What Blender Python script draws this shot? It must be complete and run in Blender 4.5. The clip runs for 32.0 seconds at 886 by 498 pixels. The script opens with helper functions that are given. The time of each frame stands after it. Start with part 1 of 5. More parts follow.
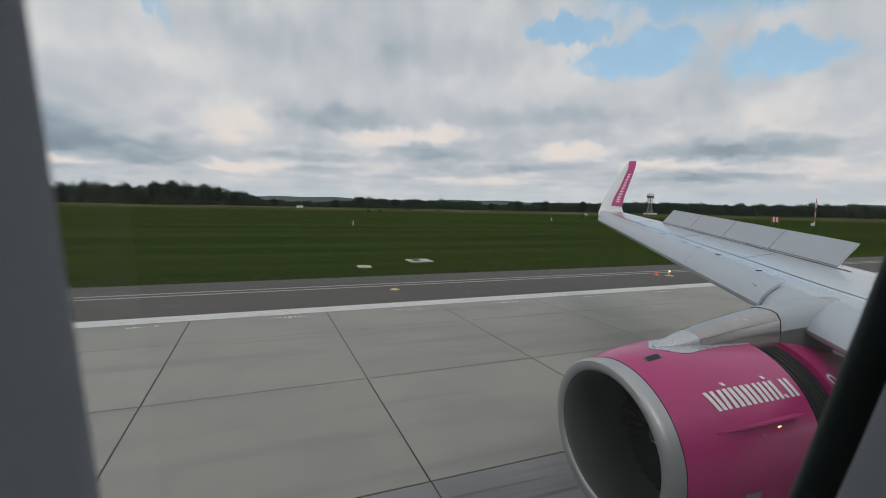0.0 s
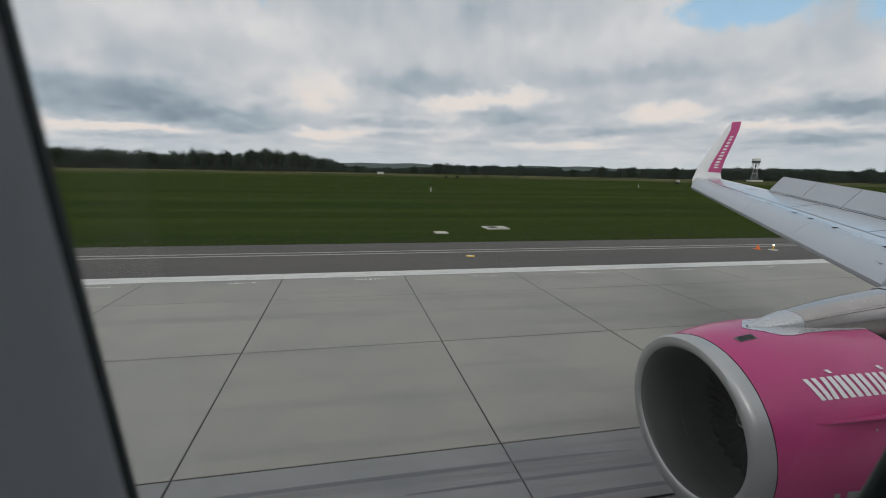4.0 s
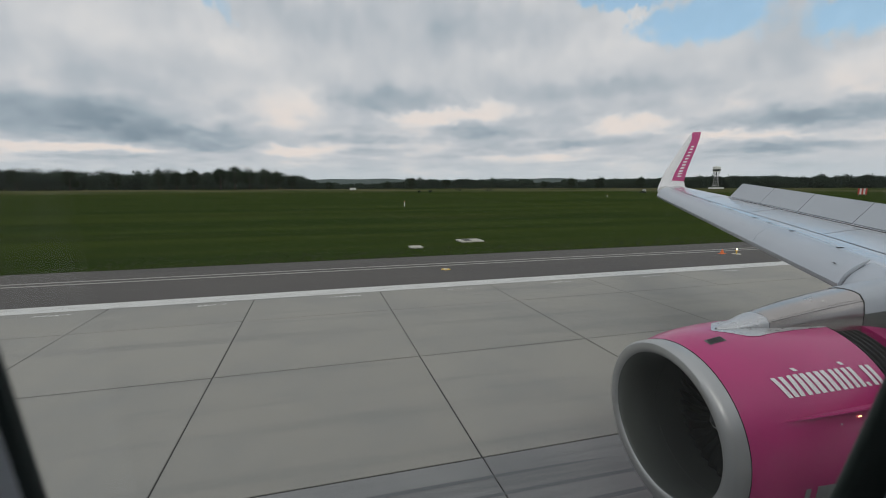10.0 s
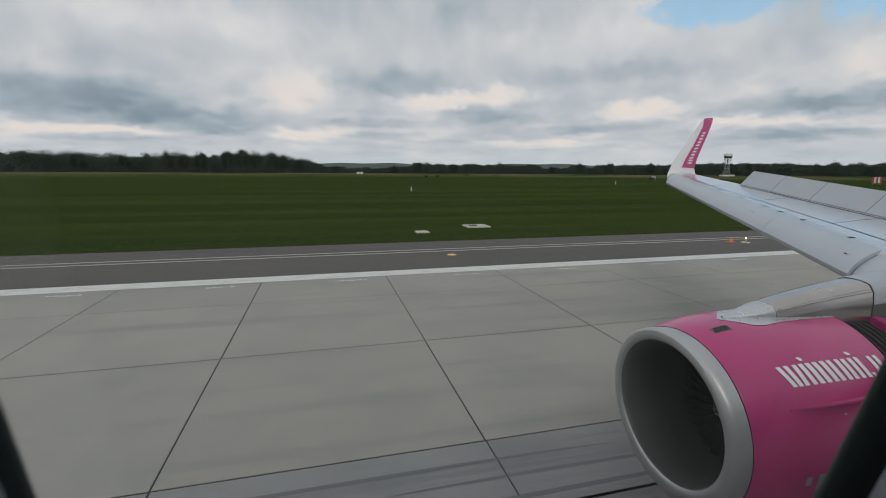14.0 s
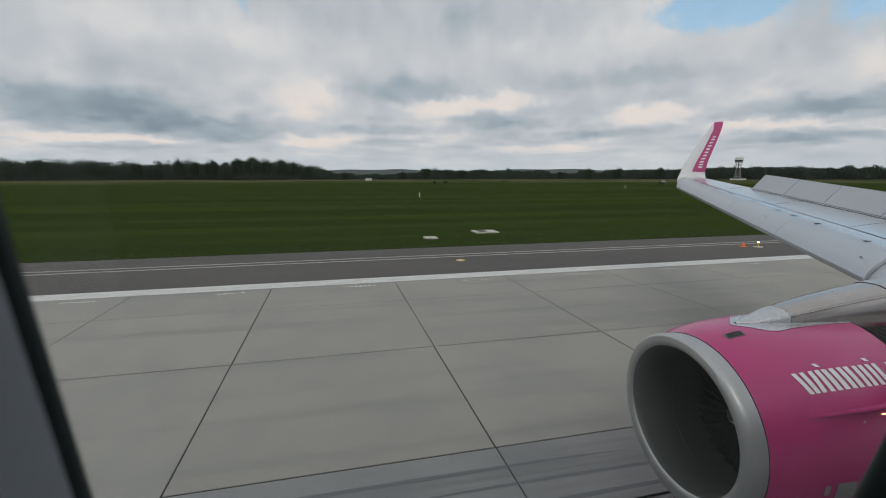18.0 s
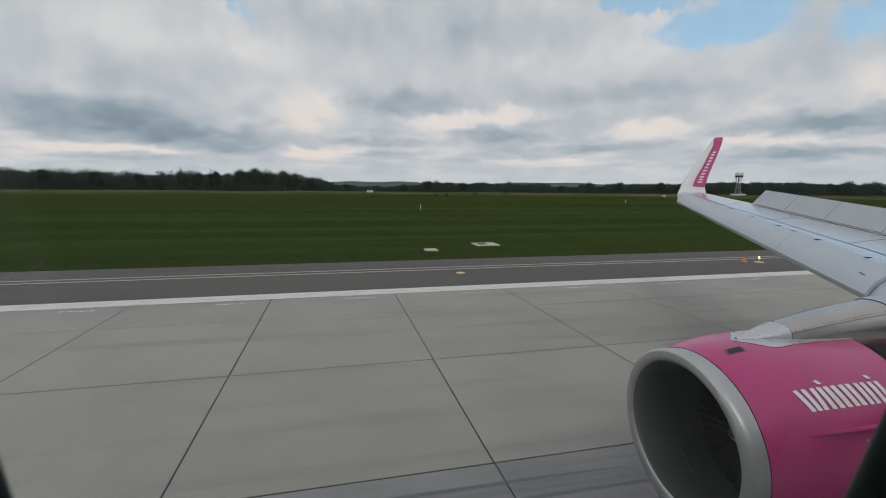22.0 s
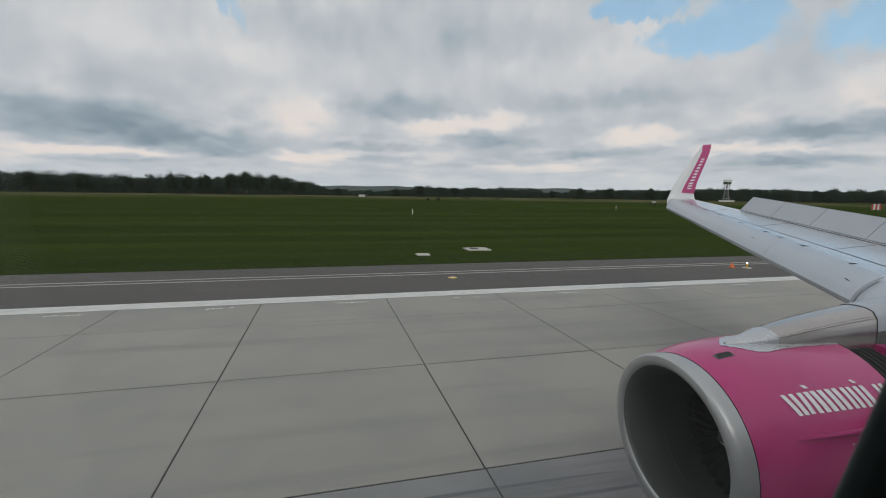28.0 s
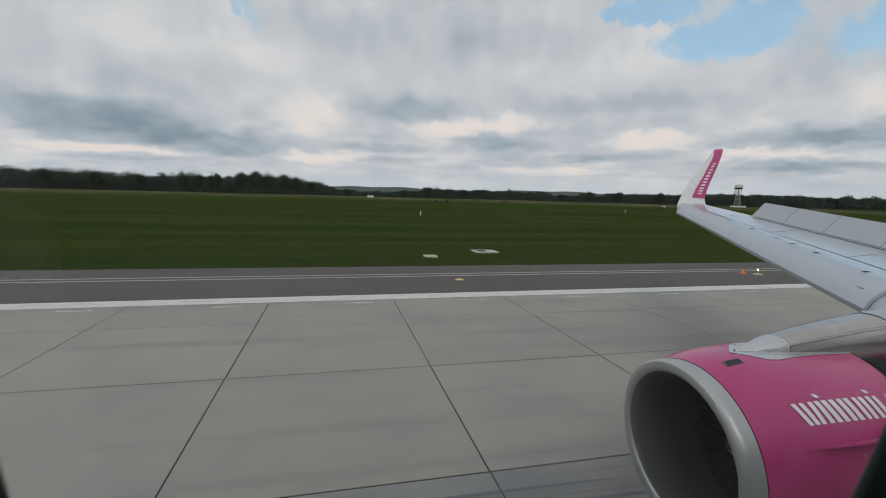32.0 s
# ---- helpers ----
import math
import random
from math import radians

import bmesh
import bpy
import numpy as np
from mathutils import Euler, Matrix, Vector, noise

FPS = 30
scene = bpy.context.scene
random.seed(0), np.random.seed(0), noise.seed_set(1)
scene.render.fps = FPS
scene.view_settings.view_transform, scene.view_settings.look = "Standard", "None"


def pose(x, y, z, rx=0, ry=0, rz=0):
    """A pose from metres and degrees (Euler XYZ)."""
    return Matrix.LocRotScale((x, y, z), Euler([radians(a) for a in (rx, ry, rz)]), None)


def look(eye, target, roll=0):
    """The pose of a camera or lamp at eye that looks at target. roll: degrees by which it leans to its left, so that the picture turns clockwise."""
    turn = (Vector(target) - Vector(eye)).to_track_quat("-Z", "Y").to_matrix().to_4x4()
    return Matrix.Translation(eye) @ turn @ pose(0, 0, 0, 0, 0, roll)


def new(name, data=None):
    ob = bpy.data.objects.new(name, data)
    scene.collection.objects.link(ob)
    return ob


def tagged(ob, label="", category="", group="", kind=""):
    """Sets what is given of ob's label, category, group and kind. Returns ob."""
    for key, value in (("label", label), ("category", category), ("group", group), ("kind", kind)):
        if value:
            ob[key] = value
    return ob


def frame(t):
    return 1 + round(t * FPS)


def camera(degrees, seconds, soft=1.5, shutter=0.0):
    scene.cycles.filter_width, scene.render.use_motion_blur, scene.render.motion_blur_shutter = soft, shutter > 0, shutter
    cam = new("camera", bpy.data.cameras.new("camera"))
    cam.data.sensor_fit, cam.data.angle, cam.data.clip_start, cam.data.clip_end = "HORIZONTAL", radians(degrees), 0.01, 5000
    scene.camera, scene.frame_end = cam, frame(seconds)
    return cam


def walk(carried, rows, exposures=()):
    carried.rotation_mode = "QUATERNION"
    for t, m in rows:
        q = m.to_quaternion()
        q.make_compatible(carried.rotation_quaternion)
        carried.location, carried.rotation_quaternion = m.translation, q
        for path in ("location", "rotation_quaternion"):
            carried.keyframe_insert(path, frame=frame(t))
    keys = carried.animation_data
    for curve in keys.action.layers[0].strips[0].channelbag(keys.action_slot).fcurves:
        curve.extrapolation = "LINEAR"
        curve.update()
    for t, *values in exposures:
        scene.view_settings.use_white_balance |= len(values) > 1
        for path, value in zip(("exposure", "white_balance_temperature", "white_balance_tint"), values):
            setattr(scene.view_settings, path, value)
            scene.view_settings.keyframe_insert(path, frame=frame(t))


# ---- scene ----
# ================= camera and its walk =================
cam = camera(88.84, 32.0, soft=0.7)
# a small real aperture: the window frame close to the lens is soft
cam.data.dof.use_dof, cam.data.dof.focus_distance, cam.data.dof.aperture_fstop = True, 25.0, 11.0
# seconds, place in the cabin (m), yaw, pitch, roll (degrees)
PATH = [
    (0.0, -0.021, -0.001, 4.450, -20.91, -5.29, -1.15),
    (0.5, -0.024, -0.001, 4.450, -18.96, -6.81, -0.25),
    (1.0, -0.015, -0.001, 4.450, -17.11, -7.65, -0.14),
    (1.5, -0.007, -0.008, 4.450, -15.19, -7.68, 0.26),
    (2.0, -0.006, -0.025, 4.450, -13.40, -7.12, -1.76),
    (2.5, 0.001, -0.026, 4.450, -11.92, -7.50, -2.24),
    (4.5, -0.003, -0.000, 4.450, -11.48, -9.94, -0.78),
    (5.0, -0.000, -0.000, 4.450, -13.79, -9.61, -0.80),
    (5.5, 0.004, -0.000, 4.450, -15.73, -8.87, -0.82),
    (6.0, 0.002, -0.000, 4.450, -16.65, -8.31, -0.76),
    (6.5, 0.006, -0.000, 4.450, -16.74, -7.92, -0.37),
    (7.0, 0.006, -0.000, 4.450, -16.69, -7.65, -0.19),
    (7.5, 0.003, -0.000, 4.450, -16.34, -7.51, -0.09),
    (8.0, 0.001, -0.000, 4.450, -15.76, -7.55, -0.06),
    (8.5, 0.001, -0.000, 4.450, -15.24, -7.63, -0.02),
    (9.0, 0.002, 0.000, 4.450, -14.70, -7.75, 0.02),
    (9.5, 0.003, 0.000, 4.450, -14.61, -7.68, 0.22),
    (10.0, 0.003, -0.000, 4.450, -14.57, -7.89, 0.17),
    (10.5, 0.003, 0.000, 4.450, -14.37, -7.95, 0.46),
    (11.0, 0.003, -0.000, 4.450, -14.44, -7.98, 0.36),
    (11.5, 0.001, -0.000, 4.450, -14.53, -8.07, 0.62),
    (12.0, 0.000, -0.000, 4.450, -13.83, -9.56, 0.28),
    (12.5, 0.004, -0.000, 4.450, -13.06, -10.68, 0.17),
    (13.0, 0.007, -0.000, 4.450, -13.22, -10.51, 0.00),
    (13.5, 0.008, -0.000, 4.450, -13.53, -10.14, -0.33),
    (14.0, 0.009, -0.000, 4.450, -13.68, -9.76, -0.33),
    (14.5, 0.010, 0.000, 4.450, -13.84, -9.47, -0.25),
    (16.5, 0.013, -0.000, 4.450, -13.62, -9.59, 0.07),
    (17.0, 0.014, -0.000, 4.450, -12.88, -9.68, 0.24),
    (17.5, 0.005, -0.000, 4.450, -12.35, -9.56, 0.12),
    (18.0, 0.001, -0.000, 4.450, -12.65, -9.04, 0.07),
    (18.5, 0.000, -0.000, 4.450, -13.68, -8.61, -0.29),
    (19.0, 0.004, -0.000, 4.450, -14.47, -8.13, -0.47),
    (19.5, 0.003, -0.000, 4.450, -14.65, -7.78, -0.50),
    (20.0, 0.005, -0.000, 4.450, -14.31, -7.54, -0.78),
    (20.5, 0.007, -0.000, 4.450, -13.80, -7.34, -0.65),
    (21.0, 0.009, -0.000, 4.450, -13.21, -7.18, -0.58),
    (21.5, 0.011, -0.000, 4.450, -12.76, -7.37, -0.64),
    (22.0, 0.013, -0.000, 4.450, -12.50, -7.48, -0.45),
    (22.5, 0.013, 0.000, 4.450, -12.36, -7.54, -0.60),
    (23.0, 0.013, 0.000, 4.450, -12.20, -7.55, -0.64),
    (23.5, 0.015, 0.000, 4.450, -11.97, -7.51, -0.56),
    (24.0, 0.017, 0.000, 4.450, -11.94, -7.46, -0.50),
    (24.5, 0.017, -0.000, 4.450, -12.02, -7.22, -0.58),
    (25.0, 0.016, 0.000, 4.450, -12.10, -7.38, -0.70),
    (25.5, 0.016, 0.000, 4.450, -12.06, -7.58, -0.68),
    (27.5, 0.012, -0.000, 4.450, -13.83, -7.01, -0.79),
    (28.0, 0.013, 0.000, 4.450, -13.51, -6.87, -0.79),
    (28.5, 0.011, -0.000, 4.450, -13.18, -6.77, -1.08),
    (29.0, 0.010, -0.000, 4.450, -12.82, -6.84, -1.24),
    (29.5, 0.010, 0.000, 4.450, -12.82, -6.98, -1.51),
    (30.0, 0.010, 0.000, 4.450, -13.06, -6.86, -1.70),
    (30.5, 0.010, 0.000, 4.450, -13.15, -6.91, -1.78),
    (31.0, 0.013, 0.000, 4.450, -12.97, -6.80, -1.56),
    (31.5, 0.012, 0.000, 4.450, -12.76, -6.68, -1.51),
    (32.0, 0.012, 0.000, 4.450, -12.46, -6.67, -1.51),
]
walk(cam, [(t, pose(x, y, z, 90 + pitch, roll, yaw)) for t, x, y, z, yaw, pitch, roll in PATH],
     exposures=[(0.0, 0.0), (32.0, 0.0)])

# ================= world and sun =================
SUN_ELEV, SUN_AZ = 38.0, 200.0
# banks of cloud: azimuth aft of straight out, elevation, half width, half height (degrees), lighter or darker
GREY_BANKS = [(-24.3, 6.8, 8.5, 2.2, -0.42), (-13.3, 5.4, 7.0, 1.1, -0.30), (-9.4, 4.2, 6.3, 0.5, -0.26), (8.5, 10.3, 8.5, 1.7, -0.24), (53.9, 6.5, 8.6, 1.3, -0.44),
              (51.9, 3.7, 7.4, 0.5, -0.28), (4.4, 5.6, 7.4, 0.5, -0.24), (17.9, 6.6, 4.9, 1.1, -0.24), (20.9, 17.9, 7.4, 2.0, -0.14), (-22.4, 10.8, 5.1, 1.3, -0.12),
              (33.5, 11.0, 12.4, 1.0, -0.14), (4.4, 4.1, 4.0, 0.4, -0.20), (-22.6, 3.1, 5.2, 0.35, -0.22), (0.9, 18.5, 9.4, 2.2, -0.10), (30.0, 4.9, 5.0, 0.4, -0.22)]
LIT_HEAPS = [(12.7, 8.4, 5.5, 1.1, 0.40), (21.0, 8.9, 4.1, 1.2, 0.36), (36.2, 6.8, 6.1, 1.3, 0.38), (48.0, 5.3, 7.5, 0.8, 0.32), (-22.9, 3.9, 6.4, 0.6, 0.40),
             (-4.1, 4.2, 5.0, 0.6, 0.40), (-3.2, 9.3, 6.2, 2.2, 0.18), (-4.0, 6.7, 2.5, 0.9, 0.20), (56.4, 10.5, 3.6, 2.0, 0.16), (-8.8, 15.0, 2.8, 1.7, 0.14),
             (-17.6, 15.1, 7.6, 2.0, 0.10), (20.9, 14.3, 8.1, 2.2, 0.12), (25.2, 3.4, 8.2, 0.5, 0.25), (34.0, 14.5, 6.0, 2.0, 0.12)]
BLUE_GAPS = [(43.6, 17.0, 6.6, 2.7, 1.0), (56.5, 15.2, 6.0, 2.2, 0.9), (35.5, 20.4, 5.0, 1.6, 0.9), (-10.0, 18.8, 2.0, 1.7, 0.45), (52.0, 24.0, 16.0, 5.0, 0.8)]


def make_world():
    w = bpy.data.worlds.new("sky")
    scene.world = w
    w.use_nodes = True
    nt = w.node_tree
    nt.nodes.clear()
    N, L = nt.nodes.new, nt.links.new

    def feed(sock, v):
        if isinstance(v, (int, float, tuple)):
            sock.default_value = (*v, 1) if isinstance(v, tuple) and len(sock.default_value) == 4 else v
        else:
            L(v, sock)

    def math_node(op, a, b=None, c=None, clamp=False):
        n = N("ShaderNodeMath")
        n.operation, n.use_clamp = op, clamp
        for i, v in enumerate((a, b, c)):
            if v is not None:
                feed(n.inputs[i], v)
        return n.outputs[0]

    def vec(op, a, b=None, c=None):
        n = N("ShaderNodeVectorMath")
        n.operation = op
        for i, v in enumerate((a, b, c)):
            if v is not None:
                feed(n.inputs[i], v)
        return n.outputs["Value"] if op == "LENGTH" else n.outputs[0]

    def xyz(x, y, z=0.0):
        n = N("ShaderNodeCombineXYZ")
        for i, v in enumerate((x, y, z)):
            feed(n.inputs[i], v)
        return n.outputs[0]

    def ramp(fac, stops):
        n = N("ShaderNodeValToRGB")
        e = n.color_ramp.elements
        while len(e) < len(stops):
            e.new(0.5)
        for st, (p, col) in zip(e, stops):
            st.position, st.color = p, (*col, 1)
        L(fac, n.inputs[0])
        return n.outputs[0]

    def smooth(v, lo, hi):
        n = N("ShaderNodeMapRange")
        n.interpolation_type = "SMOOTHSTEP"
        n.inputs["From Min"].default_value, n.inputs["From Max"].default_value = lo, hi
        L(v, n.inputs["Value"])
        return n.outputs[0]

    def mix(fac, a, b):
        n = N("ShaderNodeMix")
        n.data_type = "RGBA"
        for sock, v in ((n.inputs[0], fac), (n.inputs[6], a), (n.inputs[7], b)):
            feed(sock, v)
        return n.outputs[2]

    def cloud_noise(at, scale, detail, rough, distort=0.0, out="Fac"):
        n = N("ShaderNodeTexNoise")
        for key, v in (("Scale", scale), ("Detail", detail), ("Roughness", rough), ("Distortion", distort)):
            n.inputs[key].default_value = v
        L(at, n.inputs["Vector"])
        return n.outputs[out]

    tc, sep = N("ShaderNodeTexCoord"), N("ShaderNodeSeparateXYZ")
    L(tc.outputs["Generated"], sep.inputs[0])
    zc = math_node("MAXIMUM", sep.outputs[2], 0.0)
    az = math_node("MULTIPLY", math_node("ARCTAN2", sep.outputs[0], sep.outputs[1]), 57.296)
    el = math_node("MULTIPLY", math_node("ARCSINE", math_node("MINIMUM", zc, 1.0)), 57.296)

    # the deck seen at a slant: heaps grow smaller and flatter towards the horizon
    level = math_node("MULTIPLY", math_node("LOGARITHM", math_node("ADD", el, 2.0), math.e), 2.6)
    wide = math_node("MULTIPLY", az, 0.17)
    deck = xyz(wide, level)
    wob = cloud_noise(deck, 2.4, 8.0, 0.62, 0.0, "Color")
    curl = vec("SUBTRACT", wob, (0.5, 0.5, 0.5))
    size = math_node("MINIMUM", math_node("ADD", 0.28, math_node("DIVIDE", el, 15.0)), 1.5)
    place = vec("ADD", xyz(az, el), vec("MULTIPLY", vec("MULTIPLY", curl, (7.5, 3.3, 0.0)), xyz(size, size)))

    def near(bank, outer=1.42, inner=0.30):
        """0..1 inside one ragged bank."""
        a, e, w2, h2, _ = bank
        d = vec("LENGTH", vec("MULTIPLY_ADD", place, (1 / w2, 1 / h2, 0.0), (-a / w2, -e / h2, 0.0)))
        return smooth(d, outer, inner)

    def density(raised):
        q = vec("ADD", vec("ADD", deck, (3.3, 7.1 + raised, 0.4)), vec("MULTIPLY", curl, (0.45, 0.45, 0.0)))
        d = cloud_noise(q, 0.95, 8.0, 0.50)
        v = N("ShaderNodeTexVoronoi")
        v.feature = "SMOOTH_F1"
        for key, val in (("Scale", 1.6), ("Detail", 2.5), ("Roughness", 0.5), ("Smoothness", 0.4)):
            v.inputs[key].default_value = val
        L(q, v.inputs["Vector"])
        return math_node("SUBTRACT", d, math_node("MULTIPLY", v.outputs["Distance"], 0.30))

    thick, above = density(0.0), density(0.14)
    broad = cloud_noise(vec("ADD", deck, (8.4, 2.6, 0.0)), 0.45, 5.0, 0.5)
    # the cloud thins upwards at its lit tops and thickens at its grey bases
    relief = math_node("MULTIPLY", math_node("SUBTRACT", thick, above), math_node("ADD", 0.50, math_node("MULTIPLY", smooth(el, 13.0, 5.0), 0.45)))
    tone = math_node("ADD", math_node("ADD", 0.60, relief), math_node("MULTIPLY", math_node("SUBTRACT", broad, 0.5), 0.55))
    tone = math_node("ADD", tone, math_node("MULTIPLY", math_node("SUBTRACT", 0.35, thick), 0.55))
    for bank in GREY_BANKS + LIT_HEAPS:
        tone = math_node("ADD", tone, math_node("MULTIPLY", near(bank), bank[4] * (0.98 if bank[4] > 0 else 1.2)))
    tone = math_node("ADD", tone, 0.0, clamp=True)
    col = ramp(tone, [(0.0, (0.25, 0.31, 0.365)), (0.30, (0.375, 0.43, 0.485)), (0.58, (0.535, 0.556, 0.595)), (0.80, (0.675, 0.668, 0.685)), (1.0, (0.81, 0.77, 0.755))])
    # the lowest heaps catch a creamy light
    low = smooth(el, 13.0, 7.0)
    cream = math_node("MULTIPLY", smooth(tone, 0.66, 1.05), low)
    col = mix(math_node("MULTIPLY", cream, 0.85), col, (0.86, 0.745, 0.69))
    # haze at the horizon
    haze = math_node("MULTIPLY", smooth(el, 4.2, 0.3), 0.7)
    col = mix(haze, col, (0.585, 0.625, 0.66))
    # gaps with pale blue sky, high up and aft
    gap = 0.0
    for g in BLUE_GAPS:
        gap = math_node("MAXIMUM", gap, math_node("MULTIPLY", near(g), g[4]))
    gap = smooth(math_node("MULTIPLY", gap, math_node("SUBTRACT", 1.45, math_node("MULTIPLY", thick, 1.9))), 0.10, 0.75)
    # a thin pale veil hangs in the gaps
    col = mix(math_node("MULTIPLY", gap, 0.9), col, (0.40, 0.62, 0.76))
    mask = math_node("SUBTRACT", 1.0, math_node("MULTIPLY", gap, 0.45))
    sky = N("ShaderNodeTexSky")
    sky.sky_type, sky.sun_disc = "NISHITA", False
    sky.sun_elevation, sky.sun_rotation = radians(SUN_ELEV), radians(SUN_AZ)
    bg_sky, bg_cloud, ms, out = N("ShaderNodeBackground"), N("ShaderNodeBackground"), N("ShaderNodeMixShader"), N("ShaderNodeOutputWorld")
    L(sky.outputs[0], bg_sky.inputs[0])
    bg_sky.inputs[1].default_value = 0.15
    L(col, bg_cloud.inputs[0])
    bg_cloud.inputs[1].default_value = 1.0
    L(mask, ms.inputs[0])
    L(bg_sky.outputs[0], ms.inputs[1])
    L(bg_cloud.outputs[0], ms.inputs[2])
    L(ms.outputs[0], out.inputs[0])


make_world()
sun = new("sun", bpy.data.lights.new("sun", "SUN"))
sun.data.energy, sun.data.angle, sun.data.color = 0.7, radians(20), (1.0, 0.95, 0.88)
_az, _el = radians(SUN_AZ), radians(SUN_ELEV)
sun.matrix_world = look((0, 0, 50), (-50 * math.sin(_az) * math.cos(_el), -50 * math.cos(_az) * math.cos(_el), 50 - 50 * math.sin(_el)))


# ================= materials =================
class Mat:
    """Small helper round one node material."""

    def __init__(self, name, color, rough=0.6, metal=0.0, coat=0.0):
        self.m = bpy.data.materials.new(name)
        self.m.use_nodes = True
        self.nt = self.m.node_tree
        self.b = self.nt.nodes["Principled BSDF"]
        self.col = tuple(color)
        self.b.inputs["Base Color"].default_value = (*color, 1)
        self.b.inputs["Roughness"].default_value = rough
        self.b.inputs["Metallic"].default_value = metal
        self.b.inputs["Coat Weight"].default_value = coat
        self.sock = None
        self.height = None

    def node(self, kind, **kw):
        n = self.nt.nodes.new(kind)
        for k, v in kw.items():
            n.inputs[k].default_value = v
        return n

    def coords(self, scale=(1, 1, 1), kind="Object"):
        tc, mp = self.node("ShaderNodeTexCoord"), self.node("ShaderNodeMapping")
        mp.inputs["Scale"].default_value = scale
        self.nt.links.new(tc.outputs[kind], mp.inputs[0])
        return mp.outputs[0]

    def world_coords(self, scale=(1, 1, 1)):
        g, mp = self.node("ShaderNodeNewGeometry"), self.node("ShaderNodeMapping")
        mp.inputs["Scale"].default_value = scale
        self.nt.links.new(g.outputs["Position"], mp.inputs[0])
        return mp.outputs[0]

    def noise(self, scale, detail=4.0, rough=0.55, stretch=(1, 1, 1), distort=0.0):
        n = self.node("ShaderNodeTexNoise", Scale=scale, Detail=detail, Roughness=rough, Distortion=distort)
        self.nt.links.new(self.world_coords(stretch), n.inputs["Vector"])
        return n.outputs["Fac"]

    def ramp(self, fac, lo, hi, c0=(0, 0, 0), c1=(1, 1, 1)):
        r = self.node("ShaderNodeValToRGB")
        e = r.color_ramp.elements
        e[0].position, e[0].color = lo, (*c0, 1)
        e[1].position, e[1].color = hi, (*c1, 1)
        self.nt.links.new(fac, r.inputs[0])
        return r.outputs[0]

    def blend(self, fac, color, amount=1.0, mode="MIX"):
        """Blend a colour over what there is, by a 0..1 socket."""
        n = self.nt.nodes.new("ShaderNodeMix")
        n.data_type, n.blend_type = "RGBA", mode
        if amount != 1.0:
            k = self.node("ShaderNodeMath")
            k.operation = "MULTIPLY"
            self.nt.links.new(fac, k.inputs[0])
            k.inputs[1].default_value = amount
            fac = k.outputs[0]
        self.nt.links.new(fac, n.inputs[0])
        if self.sock is None:
            n.inputs[6].default_value = (*self.col, 1)
        else:
            self.nt.links.new(self.sock, n.inputs[6])
        n.inputs[7].default_value = (*color, 1)
        self.sock = n.outputs[2]
        self.nt.links.new(self.sock, self.b.inputs["Base Color"])
        return self

    def per_object(self, spread):
        """Slight change of value from piece to piece."""
        o, h = self.node("ShaderNodeObjectInfo"), self.node("ShaderNodeHueSaturation")
        r = self.node("ShaderNodeMapRange")
        r.inputs["To Min"].default_value, r.inputs["To Max"].default_value = 1 - spread, 1 + spread
        self.nt.links.new(o.outputs["Random"], r.inputs[0])
        self.nt.links.new(r.outputs[0], h.inputs["Value"])
        if self.sock is None:
            h.inputs["Color"].default_value = (*self.col, 1)
        else:
            self.nt.links.new(self.sock, h.inputs["Color"])
        self.sock = h.outputs[0]
        self.nt.links.new(self.sock, self.b.inputs["Base Color"])
        return self

    def per_island(self, spread, hue=0.0):
        o, h = self.node("ShaderNodeNewGeometry"), self.node("ShaderNodeHueSaturation")
        r = self.node("ShaderNodeMapRange")
        r.inputs["To Min"].default_value, r.inputs["To Max"].default_value = 1 - spread, 1 + spread
        self.nt.links.new(o.outputs["Random Per Island"], r.inputs[0])
        self.nt.links.new(r.outputs[0], h.inputs["Value"])
        if self.sock is None:
            h.inputs["Color"].default_value = (*self.col, 1)
        else:
            self.nt.links.new(self.sock, h.inputs["Color"])
        self.sock = h.outputs[0]
        self.nt.links.new(self.sock, self.b.inputs["Base Color"])
        return self

    def bump(self, fac, strength=0.3, dist=0.01):
        n = self.node("ShaderNodeBump", Strength=strength, Distance=dist)
        self.nt.links.new(fac, n.inputs["Height"])
        self.nt.links.new(n.outputs[0], self.b.inputs["Normal"])
        return self

    def rough_by(self, fac, lo, hi):
        r = self.node("ShaderNodeMapRange")
        r.inputs["To Min"].default_value, r.inputs["To Max"].default_value = lo, hi
        self.nt.links.new(fac, r.inputs[0])
        self.nt.links.new(r.outputs[0], self.b.inputs["Roughness"])
        return self


def concrete_mat():
    m = Mat("concrete", (0.322, 0.310, 0.274), 0.82)
    m.per_object(0.06)
    m.blend(m.ramp(m.noise(0.35, 5, 0.6), 0.42, 0.66), (0.255, 0.256, 0.24), 0.75)
    m.blend(m.ramp(m.noise(1.3, 6, 0.65), 0.50, 0.72), (0.33, 0.315, 0.28), 0.65)
    m.blend(m.ramp(m.noise(0.8, 5, 0.6, (0.08, 1.4, 1)), 0.52, 0.70), (0.19, 0.195, 0.19), 0.5)
    m.blend(m.ramp(m.noise(2.6, 3, 0.6), 0.66, 0.74), (0.16, 0.16, 0.15), 0.35)
    m.blend(m.ramp(m.noise(18.0, 4, 0.7), 0.45, 0.72), (0.20, 0.195, 0.175), 0.38)
    m.bump(m.noise(60.0, 3), 0.25, 0.004)
    return m.m


